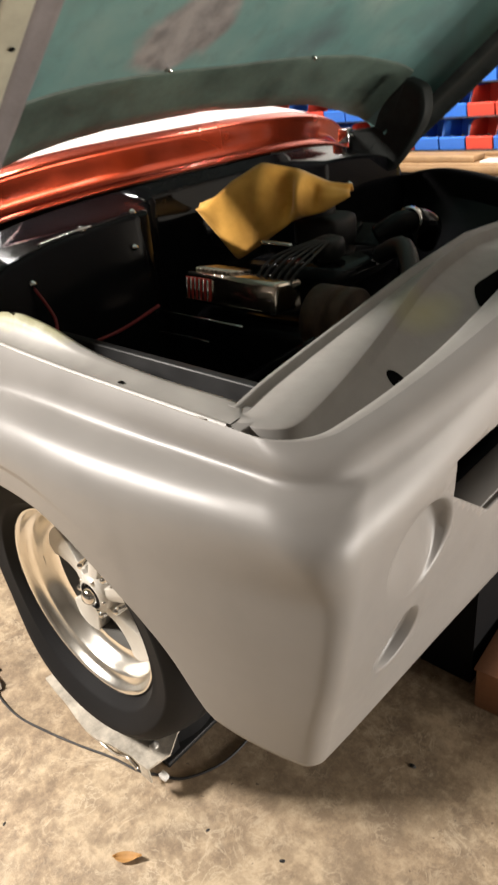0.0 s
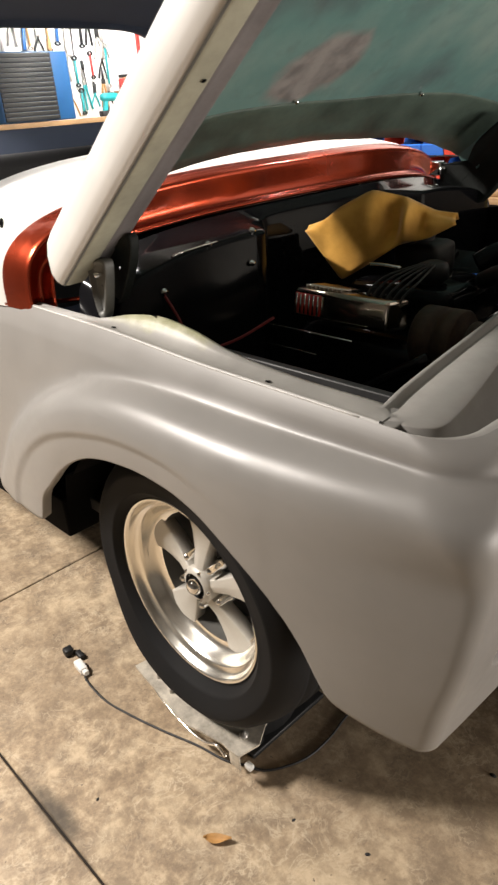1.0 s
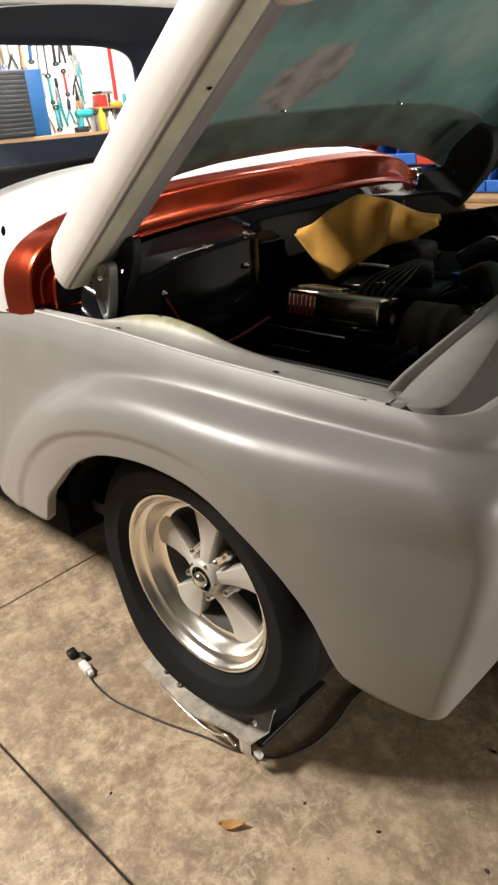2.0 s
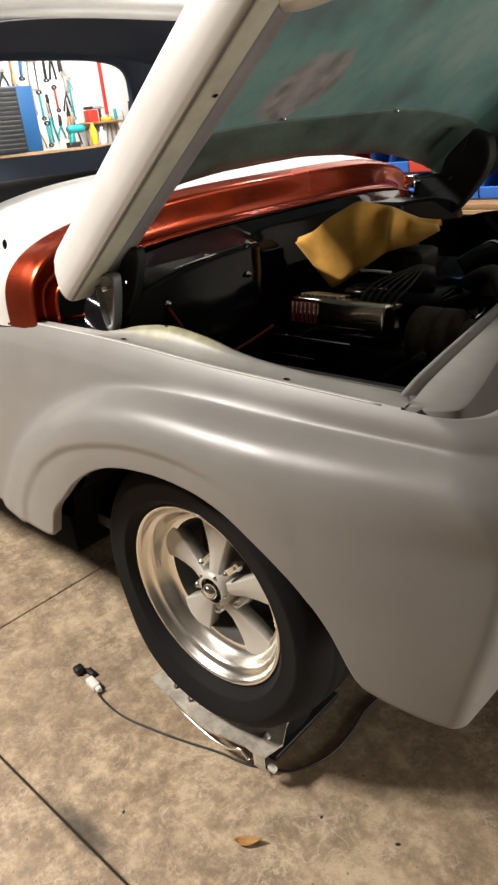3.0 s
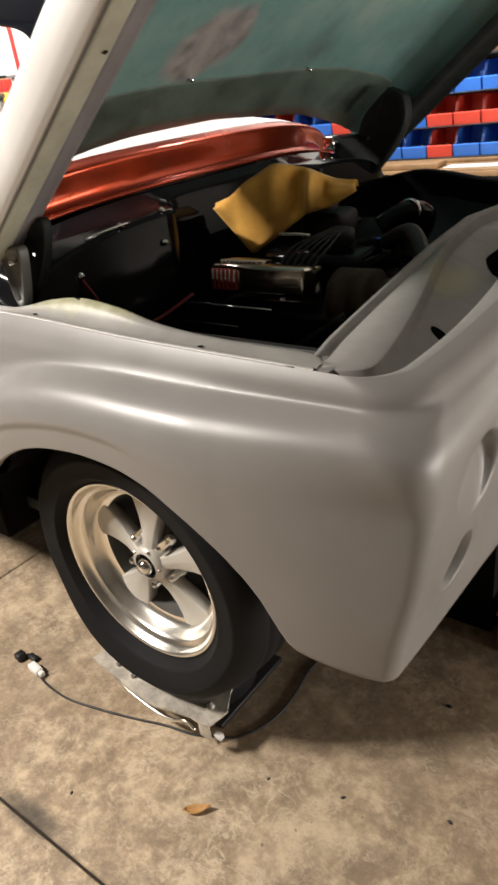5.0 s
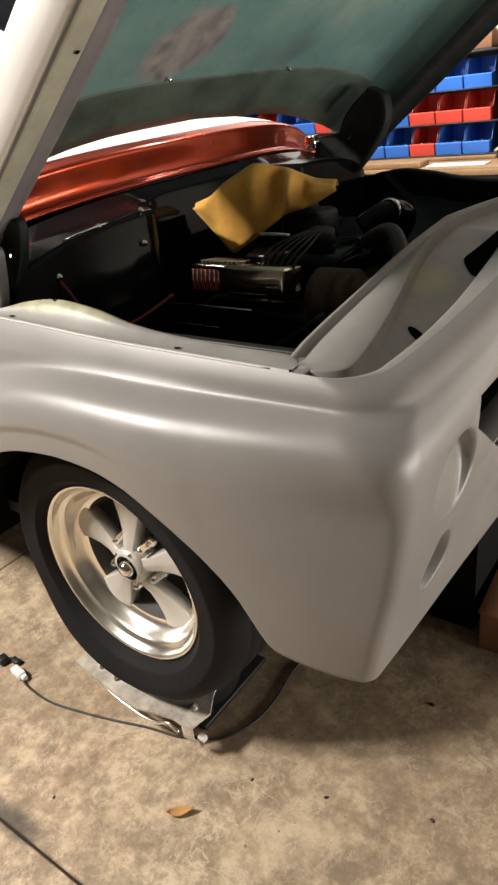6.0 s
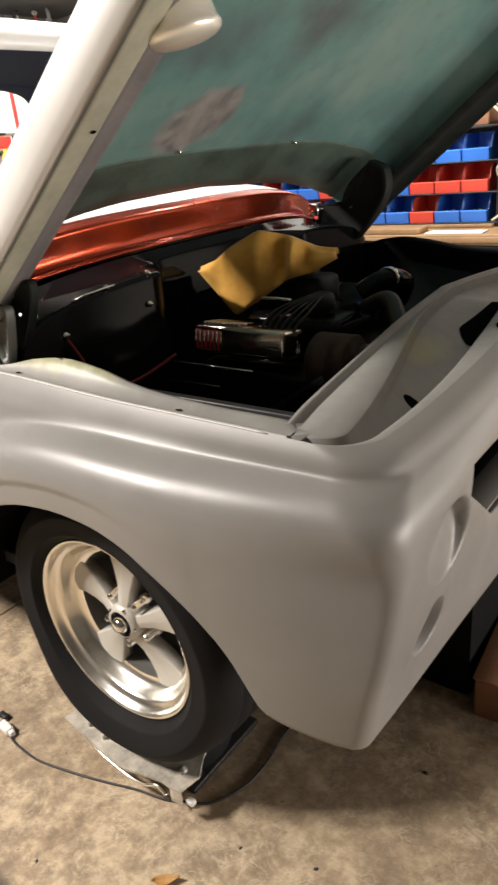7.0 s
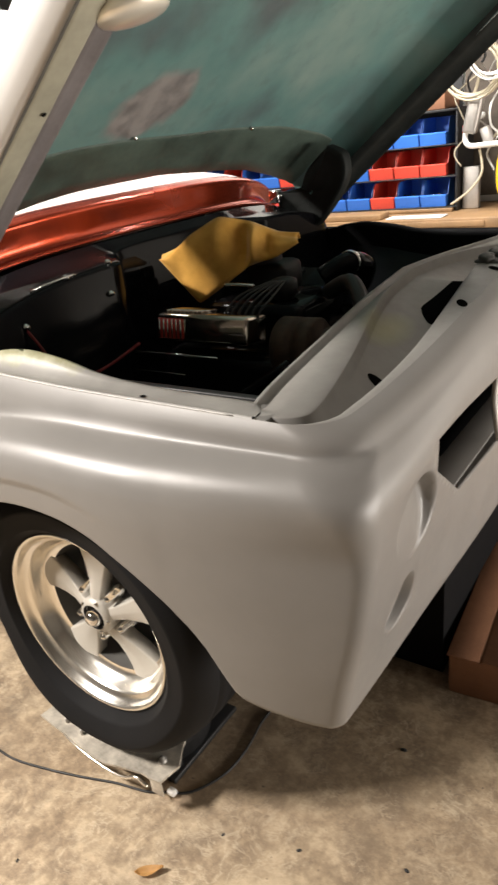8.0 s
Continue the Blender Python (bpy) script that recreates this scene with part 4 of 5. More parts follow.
def nose(u):
    return 1 - 0.12 * step(0.8, HOOD_LEN, u)


hood = part("hood", to_bm(sheet([[(u0(v, w) + (HOOD_LEN - u0(v, w)) * u, YC + (v - YC) * (1 - 0.012 * step(0.5, 1.03, u)), w * nose(u)) for v, w in
    [(0.050, 0.002)] + [(0.03, -0.001), (0.0, -0.001), (-0.010, 0.002), (-0.016, 0.010), (-0.020, 0.022)] + [(v, crown_s(v)) for v in (-0.022, -0.020, -0.012, 0.004, 0.03, 0.07, 0.14, 0.25, 0.45, 0.65, 0.87)]
    + [(2 * YC - v, crown_s(v)) for v in (0.65, 0.45, 0.25, 0.14, 0.07, 0.03, 0.004, -0.012, -0.020, -0.022)] + [(2 * YC - v, w) for v, w in ((-0.020, 0.022), (-0.016, 0.010), (-0.010, 0.002), (0.0, -0.001), (0.03, -0.001), (0.050, 0.002))]]
    for u in np.linspace(0.0, 1.0, 40)])), M_WHITE, truck, "raised pale primer hood")
hood.matrix_basis = HOOD
under_v = [0.050, 0.056, 0.065, 0.075, 0.087, 0.10, 0.117, 0.135, 0.165, 0.20, 0.25, 0.30, 0.37, 0.45, 0.55, 0.65, 0.76]


def hood_under():
    rows = []
    for u in np.linspace(0.0, 1.0, 60):
        row = []
        for v in both(under_v + [0.87]):
            m = min(v, 2 * YC - v)
            w = under_s(m if v < YC or m < 0.055 else min(m + 0.05, 0.87))
            # a pressed diagonal rib and a rib along the front
            w -= 0.013 * (1 - step(0.0, 0.03, abs(v - (1.02 + 0.20 * (u - 0.42))))) * step(0.33, 0.43, u)
            ub = 0.10 * step(0.1, 0.45, m) + 0.03
            row.append((ub + u * (HOOD_LEN - 0.012 - ub), YC + (v - YC) * (1 - 0.012 * step(0.5, 1.03, u)), w * nose(u)))
        rows.append(row)
    return to_bm(sheet(rows))


part("inner_panel", hood_under(), M_GREEN, hood, "old dark green painted hood underside with worn brown patch")


def rear_brace():
    rows = []
    for v in np.linspace(0.06, 2 * YC - 0.06, 110):
        m = min(v, 2 * YC - v)
        c, w = crease_s(m), under_s(m if v < YC else min(m + 0.05, 0.87))
        e = lerp_table([(0.0, 0.04), (0.2, 0.066), (0.35, 0.090), (0.55, 0.104), (0.87, 0.104)], m)
        e -= 0.020 * step(0.85, 1.2, v)
        c = max(c, e + 0.06)
        q = c - e
        prof = [(e, w + 0.018), (e - 0.002, w + 0.002), (e + 0.006, w - 0.005), (e + 0.30 * q, w - 0.008), (e + 0.45 * q, w - 0.005), (e + 0.60 * q, w - 0.007), (c - 0.02, w - 0.006), (c - 0.005, w - 0.005), (c - 0.001, w - 0.003), (c, w + 0.004)]
        rows.append([(u, v, h) for u, h in prof])
    return to_bm(sheet(rows))


part("rear_brace", rear_brace(), M_OLIVE, hood, "dirty olive rear hood brace")
part("edge_flange", to_bm(sheet([[(u, v, w) for v, w in ((-0.004, -0.0015), (-0.002, -0.004), (0.002, -0.005), (0.040, -0.004), (0.045, -0.003), (0.047, 0.002))] for u in np.linspace(0.022, HOOD_LEN - 0.01, 24)])), M_FLANGE, hood, "cream edge flange")
part("inner_lip", to_bm(sheet([[(u, v, w) for v, w in ((0.046, 0.003), (0.049, -0.001), (0.060, 0.000), (0.076, 0.001), (0.082, -0.001), (0.087, -0.003), (0.091, -0.001), (0.092, 0.006), (0.090, 0.06))] for u in np.linspace(0.030 + 0.01, HOOD_LEN - 0.012, 24)])), M_MAUVE, hood, "dull mauve-grey inner lip of the hood")
# far flange coloured black in place of the shade on that side
part("edge_flange", to_bm(sheet([[(u, 2 * YC - v, w) for v, w in ((-0.022, 0.020), (-0.022, -0.020), (-0.020, -0.038), (-0.014, -0.040), (-0.010, -0.034), (0.002, -0.012), (0.044, -0.006), (0.056, 0.002), (0.066, 0.020))] for u in np.linspace(0.022, HOOD_LEN - 0.01, 24)])), M_BLACK_SHADE, hood, "far edge flange with shade put into its black colour")
part("edge_seam", to_bm(sheet([[(u, v, w) for v, w in ((-0.0085, -0.0012), (-0.0065, -0.003), (-0.0045, -0.003), (-0.003, -0.0025))] for u in np.linspace(0.020, HOOD_LEN - 0.01, 24)])), M_BAREHINGE, hood, "dark seam along the hood edge")
part("edge_hole", plug((0.611, 0.030, -0.006), 0.004, 0.005, 0, (180, 0)), M_HOLE, hood)
for v in (0.652, 1.200):
    part("panel_clip", to_bm(lathe([(0.0001, -0.006), (0.004, -0.005), (0.006, 0.0), (0.006, 0.004)], 10, "z", (0.287 if v < 0.9 else 0.280, v, under_s(min(v, 2 * YC - v)) - 0.006))), M_CHROME, hood)


def hinge_shape(points, thick, rim):
    """A flat cast plate with a raised rim, outline in x and z, thickness along y."""
    c = sum((Vector(p) for p in points), Vector((0, 0))) / len(points)
    ring = lambda k, y: [(c.x + (p.x - c.x) * k, y, c.y + (p.y - c.y) * k) for p in spline2(points)]
    rows = [ring(1.0, thick), ring(1.0, 0.003), ring(0.97, 0.0), ring(0.86, 0.0), ring(0.80, rim), ring(0.4, rim + 0.002), ring(0.05, rim + 0.002)]
    return to_bm(sheet(rows, closed_v=True))


def spline2(points, steps=4):
    pts = [Vector((*p, 0)) for p in points]
    n = len(pts)
    out = []
    for i in range(n):
        p0, p1, p2, p3 = pts[i - 1], pts[i], pts[(i + 1) % n], pts[(i + 2) % n]
        for q in range(steps):
            t = q / steps
            v = 0.5 * (2 * p1 + (p2 - p0) * t + (2 * p0 - 5 * p1 + 4 * p2 - p3) * t * t + (3 * p1 - p0 - 3 * p2 + p3) * t ** 3)
            out.append(Vector((v.x, v.y)))
    return out


near_hinge = part("hood_hinge", moved(hinge_shape([(-0.265, 1.165), (-0.262, 1.185), (-0.21, 1.195), (-0.195, 1.18), (-0.215, 1.10), (-0.232, 1.068), (-0.25, 1.072), (-0.262, 1.12)], 0.022, 0.010), pose(0.018, 0.035, 0.006)), M_BAREHINGE, truck, "bare grey cast hood hinge")
part("hinge_arm", moved(hinge_shape([(-0.235, 1.19), (-0.16, 1.225), (-0.105, 1.25), (-0.098, 1.22), (-0.125, 1.16), (-0.17, 1.10), (-0.215, 1.08)], 0.02, 0.004), pose(-0.035, 0.075, 0)), M_BLACK_SHADE, near_hinge)
part("hinge_pin", to_bm(lathe([(0.0001, -0.004), (0.005, -0.003), (0.005, 0.012)], 10, "y", (-0.212, 0.032, 1.168))), M_CHROME, near_hinge)
far_hinge = part("hood_hinge", moved(hinge_shape([(-0.352, 1.10), (-0.354, 1.105), (-0.358, 1.220), (-0.355, 1.226), (-0.26, 1.238), (-0.25, 1.242), (-0.22, 1.30), (-0.14, 1.366), (-0.13, 1.372), (-0.085, 1.352), (-0.07, 1.33), (-0.066, 1.28), (-0.085, 1.23), (-0.13, 1.17), (-0.20, 1.10), (-0.265, 1.062), (-0.275, 1.06)], 0.05, 0.002), pose(0, 1.58, 0)), M_BLACK_SHADE, truck, "black oily far hood hinge")
part("hinge_bracket", join(box(-0.39, 1.565, 1.19, -0.345, 1.60, 1.238, 0.006), to_bm(bolt((-0.345, 1.58, 1.215)))), M_CHROME, far_hinge, "bright bolted hinge bracket")

# reflector flood lamp hung on the hood's side lip
M_BULB = paint("frosted_lamp_glass", (0.90, 0.86, 0.76), 0.30, 0.06, metal=0.45, coat=0.8, bump=0)
lamp = thing("work_lamp", (0.340, 0.10, 1.612), "unlit silvered flood bulb in a clamp holder under the hood", "work lamp")
hang = pose(0, 0, 0, 6, -8, 0)
part("bulb", moved(to_bm(lathe([(0.0001, -0.0115), (0.018, -0.0110), (0.034, -0.0090), (0.047, -0.0055), (0.0545, -0.001), (0.0580, 0.004), (0.0595, 0.008), (0.0585, 0.012), (0.0555, 0.016), (0.053, 0.030), (0.049, 0.048), (0.042, 0.068), (0.031, 0.088), (0.021, 0.100), (0.017, 0.108)], 40, "z")), hang), M_BULB, lamp, "silvered glass flood bulb")
part("socket", moved(to_bm(lathe([(0.016, 0.100), (0.021, 0.104), (0.022, 0.150), (0.018, 0.160), (0.0001, 0.161)], 24, "z")), hang), M_SATIN, lamp, "black lamp socket")
part("clamp", join(box(-0.010, -0.070, 0.128, 0.010, -0.015, 0.142, 0.004), box(-0.010, -0.082, 0.10, 0.010, -0.068, 0.17, 0.004)), M_STEEL, lamp)

# ---- engine ----
M_COVER = paint("tinted_polished_cover", (0.62, 0.55, 0.47), 0.13, 0.1, metal=1.0, bump=0)
engine = thing("engine", (0, 0, 0), "black V8 engine with bright dressed parts in the open bay", "engine")
part("block", join(box(-0.17, 0.58, 0.55, 0.26, 1.16, 0.93, 0.04, 3), box(-0.12, 0.74, 0.90, 0.20, 1.00, 1.02, 0.03, 3)), M_BLACK, engine)
# the far cover gets black in place of the shade it lies in
for y_, tilt, skin in ((0.60, -10, M_COVER), (1.12, 28, M_BLACK)):
    at = pose(0.0, y_, 0.955, tilt, 0, 0)
    cover = part("valve_cover", moved(box(-0.140, -0.05, 0.0, 0.150, 0.05, 0.075, 0.012, 3), at), skin, engine, "polished finned valve cover" if tilt < 0 else "far valve cover coloured black to sink into the shade")
    for i in range(9):
        part("fin", moved(box(-0.112 + 0.014 * i, -0.042, 0.072, -0.105 + 0.014 * i, 0.036, 0.084, 0.002, 1), at), skin, cover)
at = pose(0.0, 0.60, 0.955, -10, 0, 0)
# a red reflection in the cover, put in as a coloured strip
part("red_reflection_strip", moved(box(-0.132, -0.0535, 0.010, -0.050, -0.0505, 0.062, 0.001), at), M_RED, engine, "red strip standing in for a reflection in the valve cover")
for i in range(6):
    part("rib", moved(box(-0.126 + 0.014 * i, -0.060, 0.012, -0.121 + 0.014 * i, -0.0536, 0.060, 0.001, 1), at), M_CHROME, engine)
part("carburettor", join(box(-0.10, 0.93, 1.00, 0.04, 1.05, 1.09, 0.02), to_bm(lathe([(0.0001, 1.13), (0.05, 1.13), (0.055, 1.125), (0.055, 1.08)], 24, "z", (-0.06, 0.99, 0)))), M_SATIN, engine)
part("fuel_line", to_bm(tube([(-0.004, 0.70, 1.082), (0.04, 0.70, 1.083), (0.088, 0.70, 1.081)], 0.0045, 8)), M_CHROME, engine)
part("distributor", to_bm(lathe([(0.0001, 1.078), (0.018, 1.077), (0.036, 1.070), (0.040, 1.060), (0.040, 1.034), (0.030, 1.026), (0.026, 0.96), (0.0001, 0.96)], 24, "z", (0.105, 0.82, 0))), M_SATIN, engine, "black distributor cap")
part("chrome_fitting", to_bm(lathe([(0.0001, -0.014), (0.010, -0.012), (0.013, 0.0), (0.011, 0.014), (0.0001, 0.018)], 14, "x", (0.092, 1.15, 1.015))), M_CHROME, engine)
part("header_flange", join(box(-0.24, 0.515, 0.938, 0.08, 0.522, 0.944, 0.002), box(-0.22, 0.50, 0.892, -0.02, 0.506, 0.896, 0.001)), M_CHROME, engine)
for i in range(6):
    x = 0.045 + 0.020 * i
    part("plug_wire", to_bm(tube([(x, 0.61, 0.985), (x + 0.004, 0.62, 1.030), (x + 0.012, 0.68, 1.060), (0.085 + 0.008 * i, 0.795, 1.072)], 0.0030, 7)), M_SATIN, engine)
alternator = part("alternator", to_bm(lathe([(0.0001, 0.20), (0.070, 0.20), (0.074, 0.204), (0.074, 0.250), (0.066, 0.252), (0.066, 0.262), (0.074, 0.264), (0.074, 0.300), (0.070, 0.304), (0.022, 0.306), (0.022, 0.325), (0.052, 0.326), (0.054, 0.332), (0.045, 0.340), (0.054, 0.348), (0.052, 0.354), (0.0001, 0.356)], 32, "x", (0.0, 0.64, 0.945))), paint("tarnished_alloy", (0.050, 0.030, 0.018), 0.6, 0.4, metal=0.3, big=30), engine, "tarnished alternator")
part("yellow_tag", box(0.300, 0.612, 0.885, 0.304, 0.630, 0.915, 0.001), M_YELLOW, alternator)
part("radiator_hose", to_bm(tube([(0.20, 0.90, 1.02), (0.30, 0.84, 1.06), (0.38, 0.74, 1.00), (0.43, 0.66, 0.90)], 0.022, 12)), M_SATIN, engine)
part("intake_hose", to_bm(tube([(0.14, 0.98, 1.04), (0.20, 1.02, 1.075), (0.22, 1.10, 1.05), (0.16, 1.2, 0.98)], 0.03, 12)), M_BLACK, engine)
part("hose_clamp", to_bm(lathe([(0.032, -0.008), (0.034, -0.008), (0.034, 0.008), (0.032, 0.008)], 20, "y", (0.205, 1.03, 1.075))), M_CHROME, engine)
part("brake_rod", to_bm(tube([(-0.20, 0.36, 0.70), (0.05, 0.42, 0.80), (0.30, 0.50, 0.95)], 0.012, 10)), M_BLACK, engine)
part("fan_pulley", to_bm(lathe([(0.0001, 0.30), (0.075, 0.30), (0.085, 0.305), (0.078, 0.315), (0.085, 0.325), (0.06, 0.33), (0.0001, 0.332)], 32, "x", (0.02, 0.87, 0.86))), M_SATIN, engine)
part("radiator", box(0.385, 0.42, 0.45, 0.445, 2 * YC - 0.42, 0.86, 0.01), M_BLACK, truck, "black radiator core")

# ---- wheel ----
M_BARREL = paint("dull_barrel_grey", (0.10, 0.096, 0.088), 0.55, 0.2, metal=0.2)
ZC = 0.466
wheel = part("wheel_rim", to_bm(lathe([(0.174, 0.066), (0.184, 0.063), (0.193, 0.055), (0.199, 0.044), (0.2045, 0.031), (0.2080, 0.023), (0.2105, 0.021), (0.217, 0.018), (0.2225, 0.012), (0.2260, 0.004), (0.2300, -0.003), (0.2350, -0.005), (0.2385, 0.001), (0.2385, 0.016), (0.232, 0.022)], 96, "y", (0, 0, ZC))), M_ALLOY, truck, "polished aluminium wheel rim")
part("barrel", to_bm(lathe([(0.150, 0.175), (0.160, 0.135), (0.168, 0.105), (0.173, 0.085), (0.1745, 0.067)], 64, "y", (0, 0, ZC))), M_BARREL, wheel, "dull grey inner barrel")


def tyre():
    """A loaded tyre: the sidewall swells near the ground and the tread flattens on its plate."""
    prof = [(0.2345, 0.012), (0.2400, -0.002), (0.2480, -0.012), (0.2560, -0.019), (0.2585, -0.0225), (0.2615, -0.0215), (0.2800, -0.0275), (0.2980, -0.0275), (0.3020, -0.0285), (0.3060, -0.0255), (0.3220, -0.0170), (0.3350, -0.003), (0.3440, 0.012), (0.3485, 0.026),
            (0.3500, 0.036), (0.3475, 0.039), (0.3475, 0.043), (0.3520, 0.046), (0.3540, 0.080), (0.3510, 0.083), (0.3510, 0.088), (0.3545, 0.091), (0.3545, 0.13), (0.3520, 0.18), (0.330, 0.225), (0.25, 0.22)]
    n, rows = 120, []
    for r, along in prof:
        row = []
        for k in range(n):
            q = 2 * math.pi * k / n
            low = step(0.25, 1.0, -math.sin(q))
            k_out = step(0.24, 0.29, r) * (1 - step(0.335, 0.352, r))
            z = ZC + r * math.sin(q)
            row.append((r * math.cos(q), along - 0.024 * low * k_out * (1 if along < 0.06 else 0), max(z, 0.1142 + 0.002 * abs(math.cos(q)))))
        rows.append(row)
    return to_bm(sheet(rows, closed_v=True))


part("tyre", tyre(), M_RUBBER, wheel, "black tyre with plain sidewall")


def spoke():
    rows = []
    for r, w, y, d in ((0.030, 0.015, 0.036, 0.05), (0.055, 0.017, 0.041, 0.045), (0.085, 0.021, 0.050, 0.04), (0.12, 0.031, 0.056, 0.04), (0.155, 0.043, 0.059, 0.035), (0.178, 0.053, 0.058, 0.035), (0.190, 0.058, 0.056, 0.035)):
        half = [(w, y + d, r), (w, y + 0.009, r), (w * 0.985, y + 0.006, r), (w * 0.94, y + 0.0045, r), (w * 0.86, y + 0.004, r), (w * 0.15, y, r)]
        rows.append([(-a, b, c) for a, b, c in half] + half[::-1])
    return to_bm(sheet(rows, closed_v=True))


for k in range(5):
    part("spoke", moved(spoke(), pose(0, 0, ZC) @ pose(0, 0, 0, 0, 2 - 72 * k, 0)), M_CAST, wheel)
part("hub", to_bm(lathe([(0.047, 0.09), (0.047, 0.040), (0.045, 0.035), (0.039, 0.031), (0.036, 0.028), (0.033, 0.028)], 40, "y", (0, 0, ZC))), M_CAST, wheel)
part("hub_recess", to_bm(lathe([(0.033, 0.028), (0.032, 0.05), (0.0001, 0.055)], 32, "y", (0, 0, ZC))), M_SATIN, wheel)
part("hub_cap", to_bm(lathe([(0.022, 0.05), (0.022, 0.030), (0.020, 0.022), (0.015, 0.014), (0.008, 0.010), (0.0001, 0.009)], 32, "y", (0, 0, ZC))), M_CHROME, wheel)
for k in range(5):
    q = radians(124 + 72 * k)
    part("lug_nut", to_bm(lathe([(0.0001, -0.002), (0.006, 0.0), (0.0095, 0.006), (0.0105, 0.03), (0.015, 0.034), (0.016, 0.06)], 6 * 2, "y", (0.068 * math.cos(q), 0.038, ZC + 0.068 * math.sin(q)))), M_CHROME, wheel)
    part("cap_bolt", to_bm(lathe([(0.0001, -0.003), (0.004, -0.002), (0.0045, 0.008)], 8, "y", (0.0415 * math.cos(q + 0.3), 0.031, ZC + 0.0415 * math.sin(q + 0.3)))), M_CHROME, wheel)
part("valve_stem", to_bm(tube([(-0.19, 0.07, ZC - 0.07), (-0.186, 0.05, ZC - 0.067)], 0.003, 8, 1)), M_CHROME, wheel)
part("brake_disc", to_bm(lathe([(0.0001, 0.150), (0.152, 0.150), (0.152, 0.165), (0.0001, 0.165)], 48, "y", (0, 0, ZC))), M_SATIN, wheel)
# the other front wheel, on the far side
far_rim = part("wheel_rim", to_bm(lathe([(0.02, 0.1), (0.20, 0.09), (0.216, 0.03), (0.238, 0.0), (0.238, 0.02)], 48, "y", (0, 2 * YC, ZC))), M_CAST, truck)
far_rim.matrix_basis = Matrix.Translation((0, 0, 0))
part("tyre", to_bm(lathe([(0.234, -0.012), (0.28, 0.010), (0.326, -0.020), (0.336, -0.06), (0.336, -0.15), (0.31, -0.23), (0.24, -0.22)], 48, "y", (0, 2 * YC, ZC))), M_RUBBER, far_rim)

# ---- the plate under the tyre ----
plate = thing("wheel_turnplate", (0, 0, 0), "worn aluminium turning plate under the front tyre", "turnplate")
def prism(outline, z0, z1):
    bm = bmesh.new()
    low, high = [bm.verts.new((x, y, z0)) for x, y in outline], [bm.verts.new((x, y, z1)) for x, y in outline]
    bm.faces.new(low[::-1])
    bm.faces.new(high)
    for a in range(len(outline)):
        b = (a + 1) % len(outline)
        bm.faces.new((low[a], low[b], high[b], high[a]))
    return clean(bm)


M_PLATE = paint("scuffed_aluminium", (0.52, 0.475, 0.40), 0.55, 0.45, metal=0.35, big=22, grain=120, bump=0.1)
part("top_plate", prism([(-0.235, -0.036), (-0.180, -0.044), (-0.124, -0.050), (-0.07, -0.060), (-0.016, -0.068), (0.028, -0.068), (0.068, -0.057), (0.10, -0.052), (0.13, -0.046), (0.155, -0.048), (0.186, -0.046), (0.198, 0.012), (0.17, 0.06), (0.12, 0.20), (-0.12, 0.20), (-0.22, 0.06)], 0.107, 0.113), M_PLATE, plate, smooth=False)
part("base_plate", box(-0.16, 0.03, 0.001, 0.15, 0.30, 0.016, 0.003), M_SATIN, plate)
part("end_cheek", box(0.150, -0.044, 0.060, 0.185, -0.040, 0.106, 0.001), M_PLATE, plate)
part("end_cheek", box(0.12, 0.05, 0.016, 0.14, 0.08, 0.106, 0.004), M_SATIN, plate)
part("end_cheek", box(-0.215, 0.02, 0.001, -0.19, 0.05, 0.106, 0.004), M_SATIN, plate)
part("centre_pedestal", to_bm(lathe([(0.0001, 0.106), (0.13, 0.106), (0.14, 0.016), (0.0001, 0.016)], 32, "z", (0, 0.15, 0))), M_SATIN, plate)
for p in ((0.154, 0.003, 0.1135), (-0.197, 0.004, 0.1135)):
    part("plate_bolt", to_bm(bolt(p, 0.011, 0.014, "z")), M_STEEL, plate)
for x, y in ((-0.115, 0.004), (-0.085, -0.030), (-0.055, -0.020), (-0.150, -0.020)):
    part("stud", to_bm(lathe([(0.0001, 0.0165), (0.0035, 0.0160), (0.0045, 0.0135), (0.0045, 0.0)], 10, "z", (x, y, 0.1125))), M_STEEL, plate)
part("bent_lever", to_bm(tube([(-0.17, -0.036, 0.10), (-0.10, -0.042, 0.07), (0.0, -0.046, 0.055), (0.06, -0.046, 0.060), (0.10, -0.040, 0.075), (0.13, -0.040, 0.06)], 0.0045, 8)), M_ALLOY, plate, "bright bent lever rod")
part("clip", box(0.150, -0.004, 0.004, 0.172, 0.013, 0.020, 0.004), M_WALL, plate, "small white cable clip")

# ---- loose things on the floor ----
cable = thing("cable", (0, 0, 0), "thin black cable with a white plug lying on the concrete", "cable")
part("lead", to_bm(tube([(-0.425, -0.100, 0.008), (-0.392, -0.112, 0.005), (-0.294, -0.116, 0.004), (-0.192, -0.097, 0.004), (-0.085, -0.069, 0.004), (0.012, -0.039, 0.004), (0.096, -0.021, 0.004), (0.147, 0.003, 0.005), (0.199, 0.033, 0.004), (0.242, 0.114, 0.004), (0.248, 0.202, 0.004), (0.235, 0.312, 0.004), (0.25, 0.45, 0.004)], 0.0031, 7)), M_SATIN, cable)
part("plug", moved(join(box(-0.03, -0.012, 0.0, 0.02, 0.012, 0.022, 0.004), box(0.018, -0.008, 0.003, 0.034, 0.008, 0.018, 0.003)), pose(-0.447, -0.096, 0.001, 0, 0, -6)), M_WALL, cable, "white plug body")
